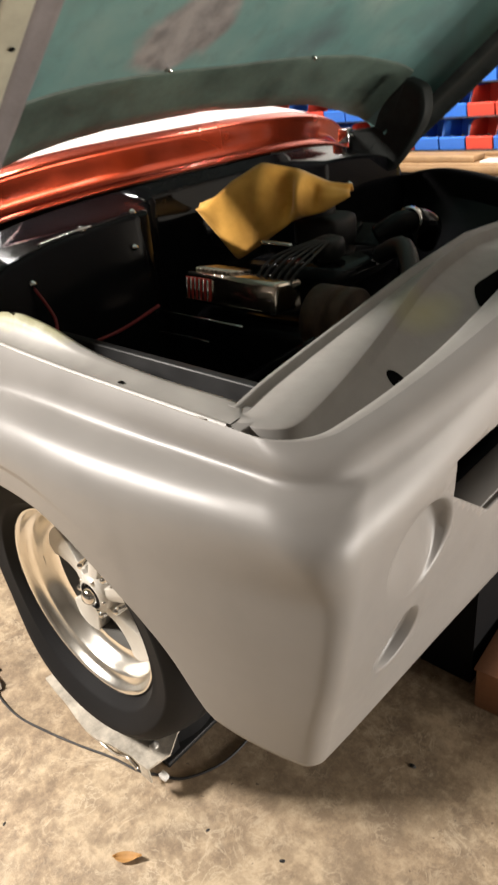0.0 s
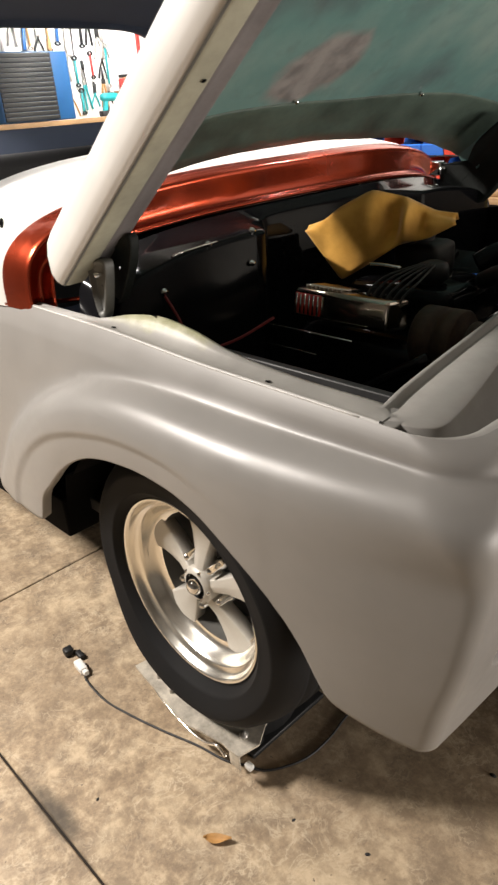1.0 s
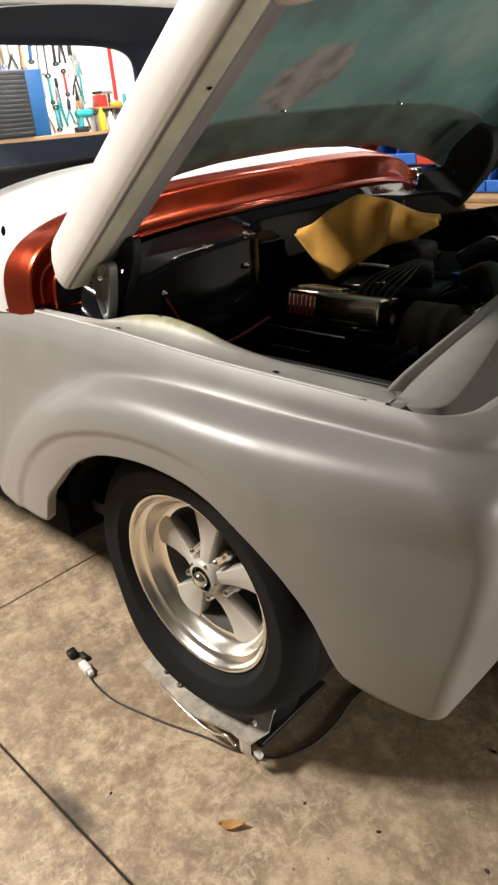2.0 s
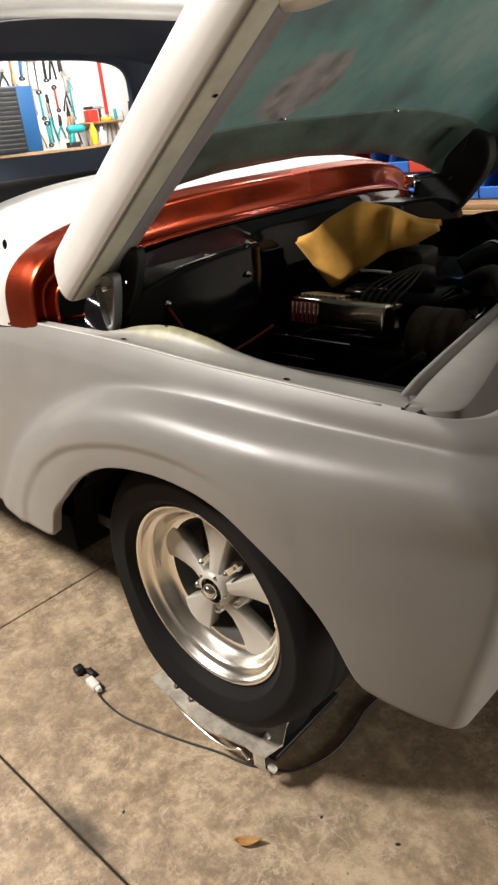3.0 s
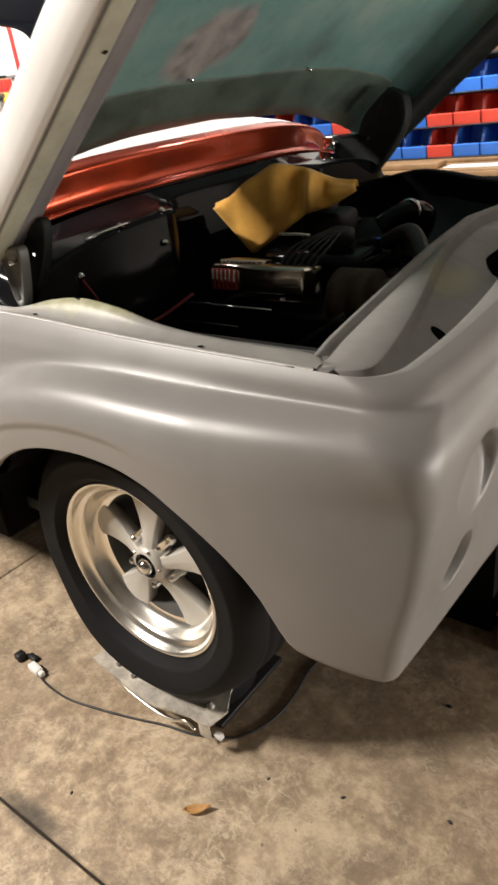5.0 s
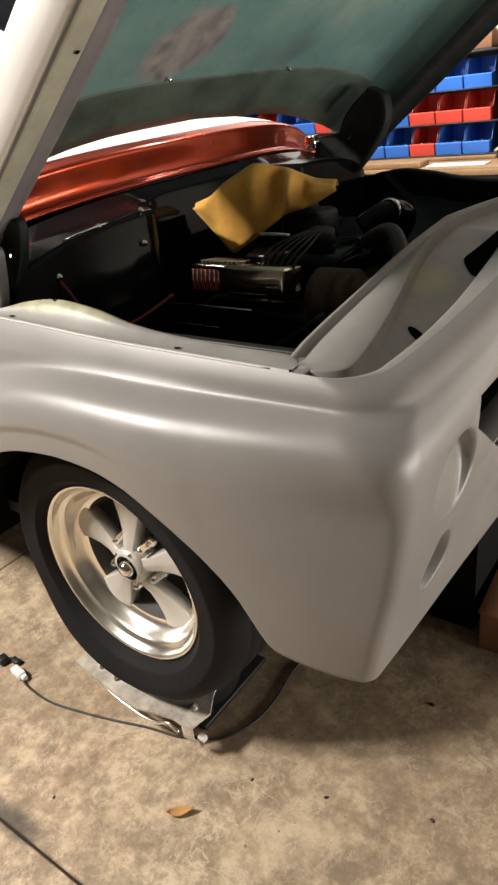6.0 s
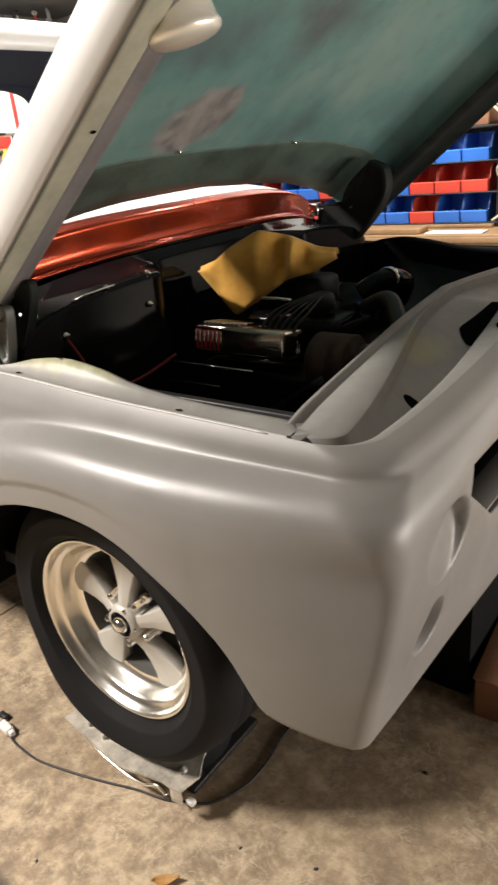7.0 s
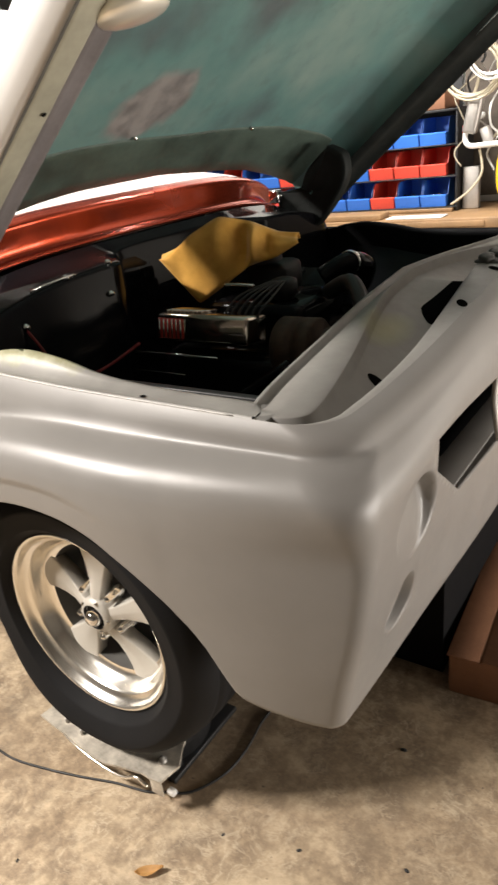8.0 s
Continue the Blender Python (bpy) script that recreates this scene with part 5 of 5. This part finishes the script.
part("boot", moved(join(box(-0.055, -0.014, 0.0, -0.028, 0.014, 0.024, 0.004), box(-0.025, 0.012, 0.0, 0.01, 0.03, 0.015, 0.004)), pose(-0.495, -0.090, 0.001, 0, 0, -4)), M_SATIN, cable, "black plug boot")


def leaf():
    rows = []
    for i in range(9):
        t = i / 8
        w = 0.014 * math.sin(math.pi * t ** 0.8) + 0.0006
        rows.append([(-0.045 + 0.09 * t, w * s, 0.004 + 0.010 * abs(s) ** 1.5 + 0.010 * (t - 0.4) ** 2 * 4) for s in (-1, -0.5, 0, 0.5, 1)])
    bm = to_bm(sheet(rows))
    r = bmesh.ops.solidify(bm, geom=bm.faces[:], thickness=0.0008)
    return bm


ob = part("dry_leaf", leaf(), M_LEAF, None)
ob.matrix_world = pose(0.240, -0.172, 0.0, 0, 0, 38) @ Matrix.Diagonal((0.72, 0.85, 0.7, 1))
tagged(ob, "curled dry brown leaf on the concrete", "leaf")

for i, (x, y, r) in enumerate(((0.60, 0.385, 0.007), (0.50, 0.03, 0.005), (0.33, -0.02, 0.004), (-0.05, -0.30, 0.004), (0.72, 0.10, 0.005))):
    bm = to_bm(lathe([(0.0005, r * 0.7), (r * 0.6, r * 0.55), (r, r * 0.15), (r * 0.9, 0.0)], 9, "z"))
    ob = part("grit", moved(bm, pose(0, 0, 0, 0, 0, 40 * i) @ Matrix.Diagonal((1.3, 0.8, 1, 1))), M_SATIN, None)
    ob.matrix_world = pose(x, y, 0.0)
    tagged(ob, "small dark crumb of dirt on the concrete", "grit", "crumbs on the floor")

crate = thing("cardboard_box", (0.632, 0.622, 0.0), "flat reddish-brown cardboard box lying on the floor", "box", turn=4)
part("tray", box(0.0, 0.0, 0.0, 0.62, 0.95, 0.125, 0.008), M_CARD, crate)
part("flap", box(-0.004, -0.004, 0.127, 0.080, 0.955, 0.132, 0.002), M_CARD, crate)
part("flap", box(0.086, -0.004, 0.127, 0.624, 0.955, 0.133, 0.002), M_CARD, crate)

# added shape for a dark mass under the nose; it also blocks the low fill
tub = thing("dark_tub_shape", (0.505, 1.08, 0.0), "near-black tub shape added for the dark mass beside the cardboard box", "tub")
rim_out = [(-0.105, -0.42), (0.105, -0.42), (0.105, 0.42), (-0.105, 0.42)]
part("shell", to_bm(sheet([[(x * k, y * q, z) for x, y in rim_out] for k, q, z in ((0.05, 0.05, 0.001), (0.84, 0.94, 0.001), (0.88, 0.955, 0.006), (0.97, 0.99, 0.32), (0.94, 0.98, 0.32), (0.85, 0.94, 0.012), (0.05, 0.05, 0.012))], closed_v=True)), M_SHADE, tub, smooth=False)
part("rim", to_bm(sheet([[(x * k, y * q, z) for x, y in rim_out] for k, q, z in ((0.93, 0.975, 0.318), (1.0, 1.0, 0.318), (1.0, 1.0, 0.334), (0.93, 0.975, 0.334))], closed_u=True, closed_v=True)), M_SHADE, tub, smooth=False)

# ---- rag on the engine ----
def facets(points, steps=6):
    """Straight runs between points, barely rounded at the corners."""
    pts = [Vector(p) for p in points]
    out = [pts[k // steps].lerp(pts[min(k // steps + 1, len(pts) - 1)], (k % steps) / steps) for k in range((len(pts) - 1) * steps + 1)]
    return [out[0]] + [0.2 * a + 0.6 * b + 0.2 * c for a, b, c in zip(out, out[1:], out[2:])] + [out[-1]]


def rag():
    low = facets([(-0.225, 0.710, 1.143), (-0.186, 0.734, 1.078), (-0.145, 0.759, 1.011), (-0.084, 0.792, 1.051), (-0.016, 0.832, 1.102), (0.013, 0.849, 1.111), (0.055, 0.875, 1.120), (0.111, 0.910, 1.152)])
    top = facets([(-0.238, 0.728, 1.146), (-0.196, 0.754, 1.172), (-0.160, 0.773, 1.203), (-0.085, 0.816, 1.245), (-0.014, 0.859, 1.224), (0.014, 0.877, 1.206), (0.043, 0.895, 1.182), (0.098, 0.929, 1.164)])
    back = facets([(-0.240, 0.75, 1.138), (-0.22, 0.86, 1.13), (-0.18, 0.92, 1.14), (-0.09, 0.96, 1.16), (-0.02, 0.97, 1.15), (0.02, 0.97, 1.14), (0.06, 0.95, 1.15), (0.100, 0.940, 1.160)])
    rows = []
    n = len(low)
    for i in range(19):
        t = i / 18
        row = []
        for j in range(n):
            v = j / (n - 1)
            if t < 0.66:
                q = t / 0.66
                p = low[j].lerp(top[j], q)
                bulge = math.sin(math.pi * q)
            else:
                q = (t - 0.66) / 0.34
                p = top[j].lerp(back[j], q) + Vector((0, 0, 0.015 * math.sin(math.pi * q)))
                bulge = 0
            ridge = 0.026 * math.exp(-(abs(v - 0.43) / 0.06) ** 1.5) - 0.052 * math.exp(-((v - 0.545 + 0.02 * t) / 0.036) ** 2) + 0.034 * math.exp(-(abs(v - 0.65) / 0.055) ** 1.5) - 0.020 * math.exp(-((v - 0.79) / 0.04) ** 2) - 0.006 * math.exp(-((v - 0.18) / 0.08) ** 2)
            p = p + Vector((0.35, -0.85, 0.25)) * (bulge * (ridge + 0.012) + 0.004 * noise.noise(Vector((v * 9, t * 6, 0.3))))
            row.append(p)
        rows.append(row)
    bm = to_bm(sheet(rows))
    bmesh.ops.solidify(bm, geom=bm.faces[:], thickness=0.0018)
    return bm


tagged(part("shop_rag", rag(), M_CLOTH, None), "mustard yellow cotton shop rag draped over the carburettor", "rag")

# ---- parts shelf beyond the truck ----
wall("wall_shelf", -2.4, 3.36, 0.0, 4.1, 3.44, 2.9, M_WALL, "painted partition wall behind the parts bins")
bench = thing("parts_bench", (0, 0, 0), "wooden workbench with a steel edge", "workbench")
part("bench_top", box(-2.4, 2.72, 0.895, 2.6, 3.35, 0.950, 0.005), M_WOOD, bench)
part("bench_edge", box(-2.4, 2.708, 0.910, 0.1, 2.718, 0.937, 0.002), M_WOOD, bench)
for x in (-2.3, -0.8, 0.8, 2.5):
    part("leg", box(x, 2.74, 0.0, x + 0.09, 2.83, 0.895, 0.004), M_WOOD, bench)
    part("leg", box(x, 3.2, 0.0, x + 0.09, 3.29, 0.895, 0.004), M_WOOD, bench)
rack = thing("bin_rack", (0, 0, 0), "dark steel rack holding rows of plastic parts bins", "rack")
for z in (0.976, 1.129, 1.282):
    part("rail", box(-2.35, 2.98, z - 0.006, -0.12, 3.26, z, 0.002), M_SATIN, rack)
part("back_panel", box(-2.35, 3.265, 0.955, -0.19, 3.275, 1.75, 0.003), M_SATIN, rack)
part("upright", box(-0.135, 2.99, 0.951, -0.122, 3.26, 1.45, 0.003), M_SATIN, rack)
part("plinth", box(-2.35, 2.96, 0.951, -0.14, 3.0, 0.969, 0.003), M_WOOD, rack, "raw wooden plinth board")
part("post", box(-0.115, 3.05, 0.951, -0.03, 3.09, 1.16, 0.004), M_STEEL, rack, "grey steel post")


def make_bin(colour, label):
    ob = thing("parts_bin", (0, 0, 0), label, "parts bin", "bins on the rack")
    w, t = 0.070, 0.003
    bms = [box(-w, 0, 0, w, 0.24, t), box(-w, 0.236, 0, w, 0.24, 0.13)]
    for s in (-1, 1):
        x0, x1 = (-w, -w + t) if s < 0 else (w - t, w)
        bm = bmesh.new()
        prof = [(0.0, 0.0), (0.24, 0.0), (0.24, 0.13), (0.075, 0.13), (0.05, 0.115), (0.03, 0.06), (-0.012, 0.055)]
        va = [bm.verts.new((x0, y, z)) for y, z in prof]
        vb = [bm.verts.new((x1, y, z)) for y, z in prof]
        bm.faces.new(va)
        bm.faces.new(vb[::-1])
        for i in range(len(prof)):
            j = (i + 1) % len(prof)
            bm.faces.new((va[i], va[j], vb[j], vb[i]))
        bms.append(clean(bm))
    lip = bmesh.new()
    pts = [(0.0, 0.0), (-0.012, 0.055), (-0.004, 0.060), (0.006, 0.0)]
    va = [lip.verts.new((-w, y, z)) for y, z in pts]
    vb = [lip.verts.new((w, y, z)) for y, z in pts]
    lip.faces.new(va)
    lip.faces.new(vb[::-1])
    for i in range(4):
        lip.faces.new((va[i], va[(i + 1) % 4], vb[(i + 1) % 4], vb[i]))
    bms.append(clean(lip))
    part("tub", join(*bms), colour, ob, smooth=False)
    bms = []
    rng = random.Random(4)
    for i in range(14):
        x, y = rng.uniform(-0.055, 0.055), rng.uniform(0.02, 0.2)
        bms.append(moved(box(-0.02, -0.006, 0, 0.02, 0.006, 0.012, 0.003, 1), pose(x, y, 0.03 + rng.uniform(0, 0.02), rng.uniform(-40, 40), rng.uniform(-40, 40), rng.uniform(0, 180))))
    part("hardware", join(*bms), M_ALLOY, ob, "loose bright hardware")
    return ob


red_bin = make_bin(M_REDBIN, "red plastic parts bin half full of hardware")
blue_bin = make_bin(M_BLUEBIN, "blue plastic parts bin half full of hardware")
X_LAST = -0.255
ROWS = ["BBRBBBRBRBBRBB", "BRRBRBBRBRBRRR", "BBRBBRBBRBBBBB"]
used = set()
for r, line in enumerate(ROWS):
    for i, c in enumerate(line):
        x = X_LAST - 0.1465 * (len(line) - 1 - i)
        m = pose(x, 3.0, 0.9765 + 0.153 * r)
        src = red_bin if c == "R" else blue_bin
        if c not in used:
            src.matrix_basis = m
            used.add(c)
        else:
            copy_thing(src, m)

tagged(part("wood_plank", box(-1.2, 2.74, 0.951, -0.45, 2.86, 0.980, 0.004), M_WOOD, None), "short raw wooden plank on the workbench", "plank")
tagged(part("paper_label", box(-0.42, 2.74, 0.951, -0.12, 2.84, 0.957, 0.001), M_WALL, None), "white folded paper on the workbench", "paper")
tagged(part("cardboard_carton", box(-0.52, 3.02, 1.448, -0.20, 3.25, 1.53, 0.004), M_CARD, None), "small brown cardboard carton on top of the rack", "carton")
tagged(part("top_shelf", box(-2.35, 2.98, 1.435, -0.12, 3.26, 1.447, 0.002), M_SATIN, rack), "")

# hanging hoses and wires beside the rack
board = thing("hanging_board", (0, 0, 0), "plywood hanging board with hooks", "board")
part("panel", box(-0.18, 3.28, 0.99, 1.6, 3.34, 2.2, 0.003), paint("dirty_plywood", (0.085, 0.068, 0.052), 0.7, 0.5, big=7, grain=60), board)
part("hook_bar", to_bm(tube([(-0.07, 3.24, 1.40), (-0.085, 3.10, 1.36), (-0.08, 2.98, 1.325), (-0.05, 2.93, 1.27), (0.05, 2.93, 1.265), (0.45, 2.93, 1.27)], 0.013, 10)), M_WALL, board, "white bent hook bar")
part("hook_tip", to_bm(lathe([(0.0001, 0.0), (0.014, 0.0), (0.014, 0.035), (0.0001, 0.035)], 14, "z", (-0.083, 2.985, 1.325))), M_REDBIN, board)


def coil(name, centre, r, n, thick, material, label, squash=1.0, seed=1):
    rng = random.Random(seed)
    pts = []
    for i in range(n * 14):
        q = 2 * math.pi * i / 14
        rr = r * (1 + 0.10 * math.sin(i * 0.37 + seed) + rng.uniform(-0.02, 0.02))
        pts.append((centre[0] + rr * math.cos(q), centre[1] - 0.004 * (i / 14) + 0.012 * math.sin(i * 0.23), centre[2] + squash * rr * math.sin(q)))
    return tagged(part(name, to_bm(tube(pts, thick, 6, 2)), material, None), label, "coil")


coil("wire_coil", (-0.02, 2.90, 1.60), 0.13, 6, 0.005, M_WIRE, "loose coil of pale electrical wire hanging on a hook", 0.9, 3)
coil("wire_coil", (0.08, 2.86, 1.68), 0.11, 5, 0.004, M_WALL, "coil of thin white wire hanging on a hook", 1.1, 5)
coil("hose_coil", (0.15, 2.95, 1.12), 0.050, 3, 0.008, M_YELLOW, "yellow air hose coil hanging under the hook bar", 2.6, 7)
coil("hose_coil", (0.12, 2.98, 1.12), 0.045, 3, 0.008, M_SATIN, "black air hose coil hanging under the hook bar", 2.6, 9)
funnel = thing("funnel", (-0.06, 2.95, 1.68), "dull grey metal funnel hanging upside down", "funnel")
part("cone", moved(to_bm(lathe([(0.09, 0.03), (0.085, 0.02), (0.03, -0.05), (0.012, -0.06), (0.010, -0.16), (0.008, -0.16), (0.010, -0.06), (0.028, -0.045), (0.083, 0.025)], 24, "z")), pose(0, 0, 0, 25, -35, 0)), M_STEEL, funnel)
tool = thing("air_tool", (-0.03, 2.95, 1.42), "dull steel air tool hanging by its hose", "air tool")
part("body", join(moved(box(-0.035, -0.03, -0.10, 0.035, 0.03, 0.08, 0.015, 3), pose(0, 0, 0, 0, 12, 0)), moved(box(-0.02, -0.02, -0.18, 0.03, 0.02, -0.08, 0.01, 2), pose(0.02, 0, 0, 0, -20, 0))), M_STEEL, tool)
part("hose", to_bm(tube([(0.0, 0, 0.08), (0.02, 0.0, 0.16), (-0.02, 0.02, 0.24), (0.03, 0.1, 0.30)], 0.008, 8)), M_WIRE, tool)
part("lead", to_bm(tube([(0.03, 0, -0.17), (0.05, -0.02, -0.28), (0.0, -0.05, -0.36), (-0.08, -0.1, -0.42)], 0.006, 8)), M_WIRE, tool)
tagged(part("red_tag", box(0.16, 3.0, 1.36, 0.22, 3.01, 1.60, 0.002), M_RED, None), "red plastic tag hanging on the board", "tag")

rng = random.Random(21)
for i, (x, z, mat, word) in enumerate(((-0.10, 1.50, M_WIRE, "pale"), (-0.02, 1.74, M_SATIN, "black"), (0.05, 1.46, M_WALL, "white"), (0.11, 1.62, M_WIRE, "cream"), (0.18, 1.50, M_RED, "red"), (0.24, 1.66, M_SATIN, "dark"), (0.30, 1.55, M_WALL, "white"), (0.00, 1.58, M_STEEL, "grey"))):
    pts = [(x, 3.27, z + 0.10)]
    for q in range(5):
        pts.append((x + rng.uniform(-0.05, 0.05), 2.98 + rng.uniform(-0.03, 0.03), z - 0.085 * q + rng.uniform(-0.02, 0.02)))
    tagged(part("hanging_wire", to_bm(tube(pts, rng.uniform(0.003, 0.006), 6, 5)), mat, None), word + " electrical wire hanging on the plywood board", "wire", "wires on the board")
# ---- tool wall behind the cab ----
peg = thing("pegboard", (0, 0, 0), "white pegboard full of hand tools", "pegboard")
for y in (0.7, 2.6, 4.5):
    part("bracket", box(-5.495, y - 0.03, 1.5, -5.02, y + 0.03, 1.56, 0.004), M_WOOD, peg)
part("board", box(-5.02, 0.6, 1.40, -4.98, 4.6, 2.75, 0.003), M_PEG, peg)
part("shelf", box(-4.98, 0.6, 1.42, -4.55, 4.6, 1.46, 0.004), M_WOOD, peg)
chest = thing("tool_chest", (-4.75, 2.50, 1.462), "blue and black steel tool chest with many thin drawers", "tool chest")
part("case", box(-0.20, -0.45, 0.0, 0.2, 0.20, 0.50, 0.008), paint("deep_blue_enamel", (0.020, 0.085, 0.210), 0.35, 0.12), chest)
for i in range(14):
    drawer = part("drawer", box(0.202, -0.44, 0.010 + 0.0345 * i, 0.220, 0.04, 0.041 + 0.0345 * i, 0.002), M_SATIN, chest)
    part("pull", box(0.220, -0.42, 0.034 + 0.0345 * i, 0.226, 0.02, 0.039 + 0.0345 * i, 0.001), M_BAREHINGE, drawer)
# bare white panel with a red post and a small ledge beside the tools
panel = thing("white_panel", (0, 0, 0), "blank white wall panel with a red upright post", "panel")
part("sheet", box(-4.978, 3.46, 1.70, -4.966, 4.28, 2.42, 0.002), M_PEG, panel)
part("post", box(-4.966, 3.715, 1.72, -4.945, 3.750, 2.20, 0.004), M_RED, panel, "red upright post")
part("cap", box(-4.966, 3.66, 2.18, -4.940, 3.79, 2.21, 0.004), M_RED, panel)
ledge = thing("timber_ledge", (0, 0, 0), "short raw timber ledge on the pegboard", "ledge")
part("board", box(-4.978, 3.36, 1.645, -4.80, 3.80, 1.662, 0.003), M_WOOD, ledge)
part("bracket", box(-4.978, 3.56, 1.58, -4.86, 3.58, 1.645, 0.003), M_STEEL, ledge)
tagged(part("tin_box", box(-4.93, 3.44, 1.663, -4.84, 3.54, 1.765, 0.006), M_RED, None), "small red tin box on the timber ledge", "box")
tagged(part("tape_roll", to_bm(lathe([(0.030, 0.0), (0.055, 0.0), (0.055, 0.035), (0.030, 0.035), (0.030, 0.0)], 28, "z", (-4.88, 3.66, 1.663))), M_YELLOW, None), "roll of yellow tape on the timber ledge", "tape")
rng = random.Random(11)


def hand_tool(kind, size):
    """The parts of one hanging tool."""
    s = size
    if kind == 0:      # pliers
        return [("handle", to_bm(tube([(0, d * 0.020, 0), (0, d * 0.014, 0.3 * s), (0, d * 0.005, 0.6 * s)], 0.007, 6, 4))) for d in (-1, 1)] + [("head", join(box(-0.006, -0.012, 0.58 * s, 0.006, 0.012, 0.72 * s, 0.004, 1), to_bm(tube([(0, 0, 0.7 * s), (0, 0, s)], 0.008, 6, 1, 0.4))))]
    if kind == 1:      # spanner
        ring = lambda r, z: to_bm(lathe([(r * 0.5, -0.005), (r, -0.005), (r, 0.007), (r * 0.5, 0.007), (r * 0.5, -0.005)], 14, "x", (0, 0, z)))
        return [("handle", box(-0.003, -0.008, 0.06 * s, 0.005, 0.008, 0.92 * s, 0.003, 1)), ("head", ring(0.020, 0.94 * s)), ("head", ring(0.017, 0.04 * s))]
    if kind == 2:      # screwdriver
        return [("handle", to_bm(lathe([(0.0001, s), (0.010, 0.99 * s), (0.012, 0.75 * s), (0.007, 0.68 * s), (0.0001, 0.67 * s)], 10, "z"))), ("blade", to_bm(lathe([(0.004, 0.67 * s), (0.003, 0.0), (0.0001, 0.0)], 8, "z")))]
    if kind == 3:      # hammer
        return [("handle", to_bm(tube([(0, 0, 0), (0, 0, 0.5 * s), (0, 0, 0.9 * s)], 0.009, 8, 2))), ("head", join(box(-0.012, -0.05, 0.88 * s, 0.012, 0.02, 0.88 * s + 0.024, 0.005, 2), box(-0.006, 0.018, 0.885 * s, 0.006, 0.05, 0.88 * s + 0.014, 0.003, 1)))]
    # snips
    return [("handle", to_bm(tube([(0, d * 0.03, 0), (0, d * 0.02, 0.25 * s), (0, -d * 0.004, 0.55 * s)], 0.006, 6, 4))) for d in (-1, 1)] + [("blade", box(-0.003, -0.012, 0.52 * s, 0.003, 0.004, s, 0.002, 1)), ("blade", box(-0.004, -0.004, 0.52 * s, 0.004, 0.012, 0.93 * s, 0.002, 1))]


KINDS = ["pliers", "spanner", "screwdriver", "hammer", "snips"]
M_TIMBER = paint("handle_timber", (0.42, 0.24, 0.10), 0.55, 0.2)
SHADES = [(M_RED, "red"), (M_TEAL, "teal"), (M_SATIN, "black"), (M_STEEL, "dull steel"), (M_BLUE, "blue"), (M_TIMBER, "wooden"), (M_STEEL, "grey steel"), (M_SATIN, "dark"), (M_SATIN, "black"), (M_TIMBER, "timber")]
y = 0.75
while y < 4.5:
    for base in (1.50, 1.74, 2.0, 2.26, 2.5):
        kind = rng.randrange(5)
        mat, word = SHADES[rng.randrange(len(SHADES))]
        if (base < 1.95 and 2.0 < y < 2.75) or (1.6 < base < 2.4 and 3.40 < y < 4.32):
            continue
        ob = thing(KINDS[kind], (-4.962, y + rng.uniform(-0.02, 0.02), base + rng.uniform(-0.08, 0.05)), "", "")
        ob.matrix_world = ob.matrix_world @ pose(0, 0, 0, rng.uniform(-7, 7), 0, 0)
        wide, tip = rng.uniform(1.3, 1.9), M_STEEL if rng.random() < 0.6 else M_SATIN
        for name, bm in hand_tool(kind, rng.uniform(0.20, 0.36)):
            part(name, moved(bm, Matrix.Diagonal((1.2, wide, 1, 1))), mat if name == "handle" else tip, ob)
        tagged(ob, word + " " + KINDS[kind].replace("_", " ") + " hanging on the white pegboard", KINDS[kind].replace("_", " "), "tools on the pegboard")
    y += rng.uniform(0.055, 0.095)
drill = thing("drill", (-4.66, 3.14, 1.462), "teal cordless drill standing on the tool shelf", "drill")
part("body", to_bm(lathe([(0.0001, -0.10), (0.026, -0.095), (0.034, -0.07), (0.034, 0.05), (0.028, 0.075), (0.0001, 0.078)], 20, "y", (0, 0, 0.15))), M_TEAL, drill)
part("chuck", to_bm(lathe([(0.0001, 0.078), (0.022, 0.08), (0.022, 0.11), (0.012, 0.135), (0.0001, 0.14)], 16, "y", (0, 0, 0.15))), M_SATIN, drill, "black chuck")
part("handle", moved(box(-0.018, -0.022, -0.11, 0.018, 0.022, 0.0, 0.01), pose(0, -0.05, 0.135, -12, 0, 0)), M_TEAL, drill)
part("battery", box(-0.032, -0.12, 0.0, 0.032, 0.0, 0.045, 0.008), M_SATIN, drill, "black battery pack")
for i, (dy, mat, h, word) in enumerate(((0.0, M_YELLOW, 0.16, "yellow"), (0.10, M_WALL, 0.12, "white"), (-0.9, M_RED, 0.18, "red"), (-1.2, M_STEEL, 0.14, "grey"), (-1.5, M_YELLOW, 0.20, "yellow"))):
    if dy <= -0.9 or dy >= 0:
        ob = part("spray_can", to_bm(lathe([(0.0001, h + 0.03), (0.014, h + 0.03), (0.014, h), (0.033, h - 0.02), (0.033, 0.004), (0.030, 0.0), (0.0001, 0.0)], 20, "z")), mat, None)
        ob.matrix_world = pose(-4.72, 3.36 + dy, 1.462)
        tagged(ob, word + " spray can standing on the tool shelf", "spray can")
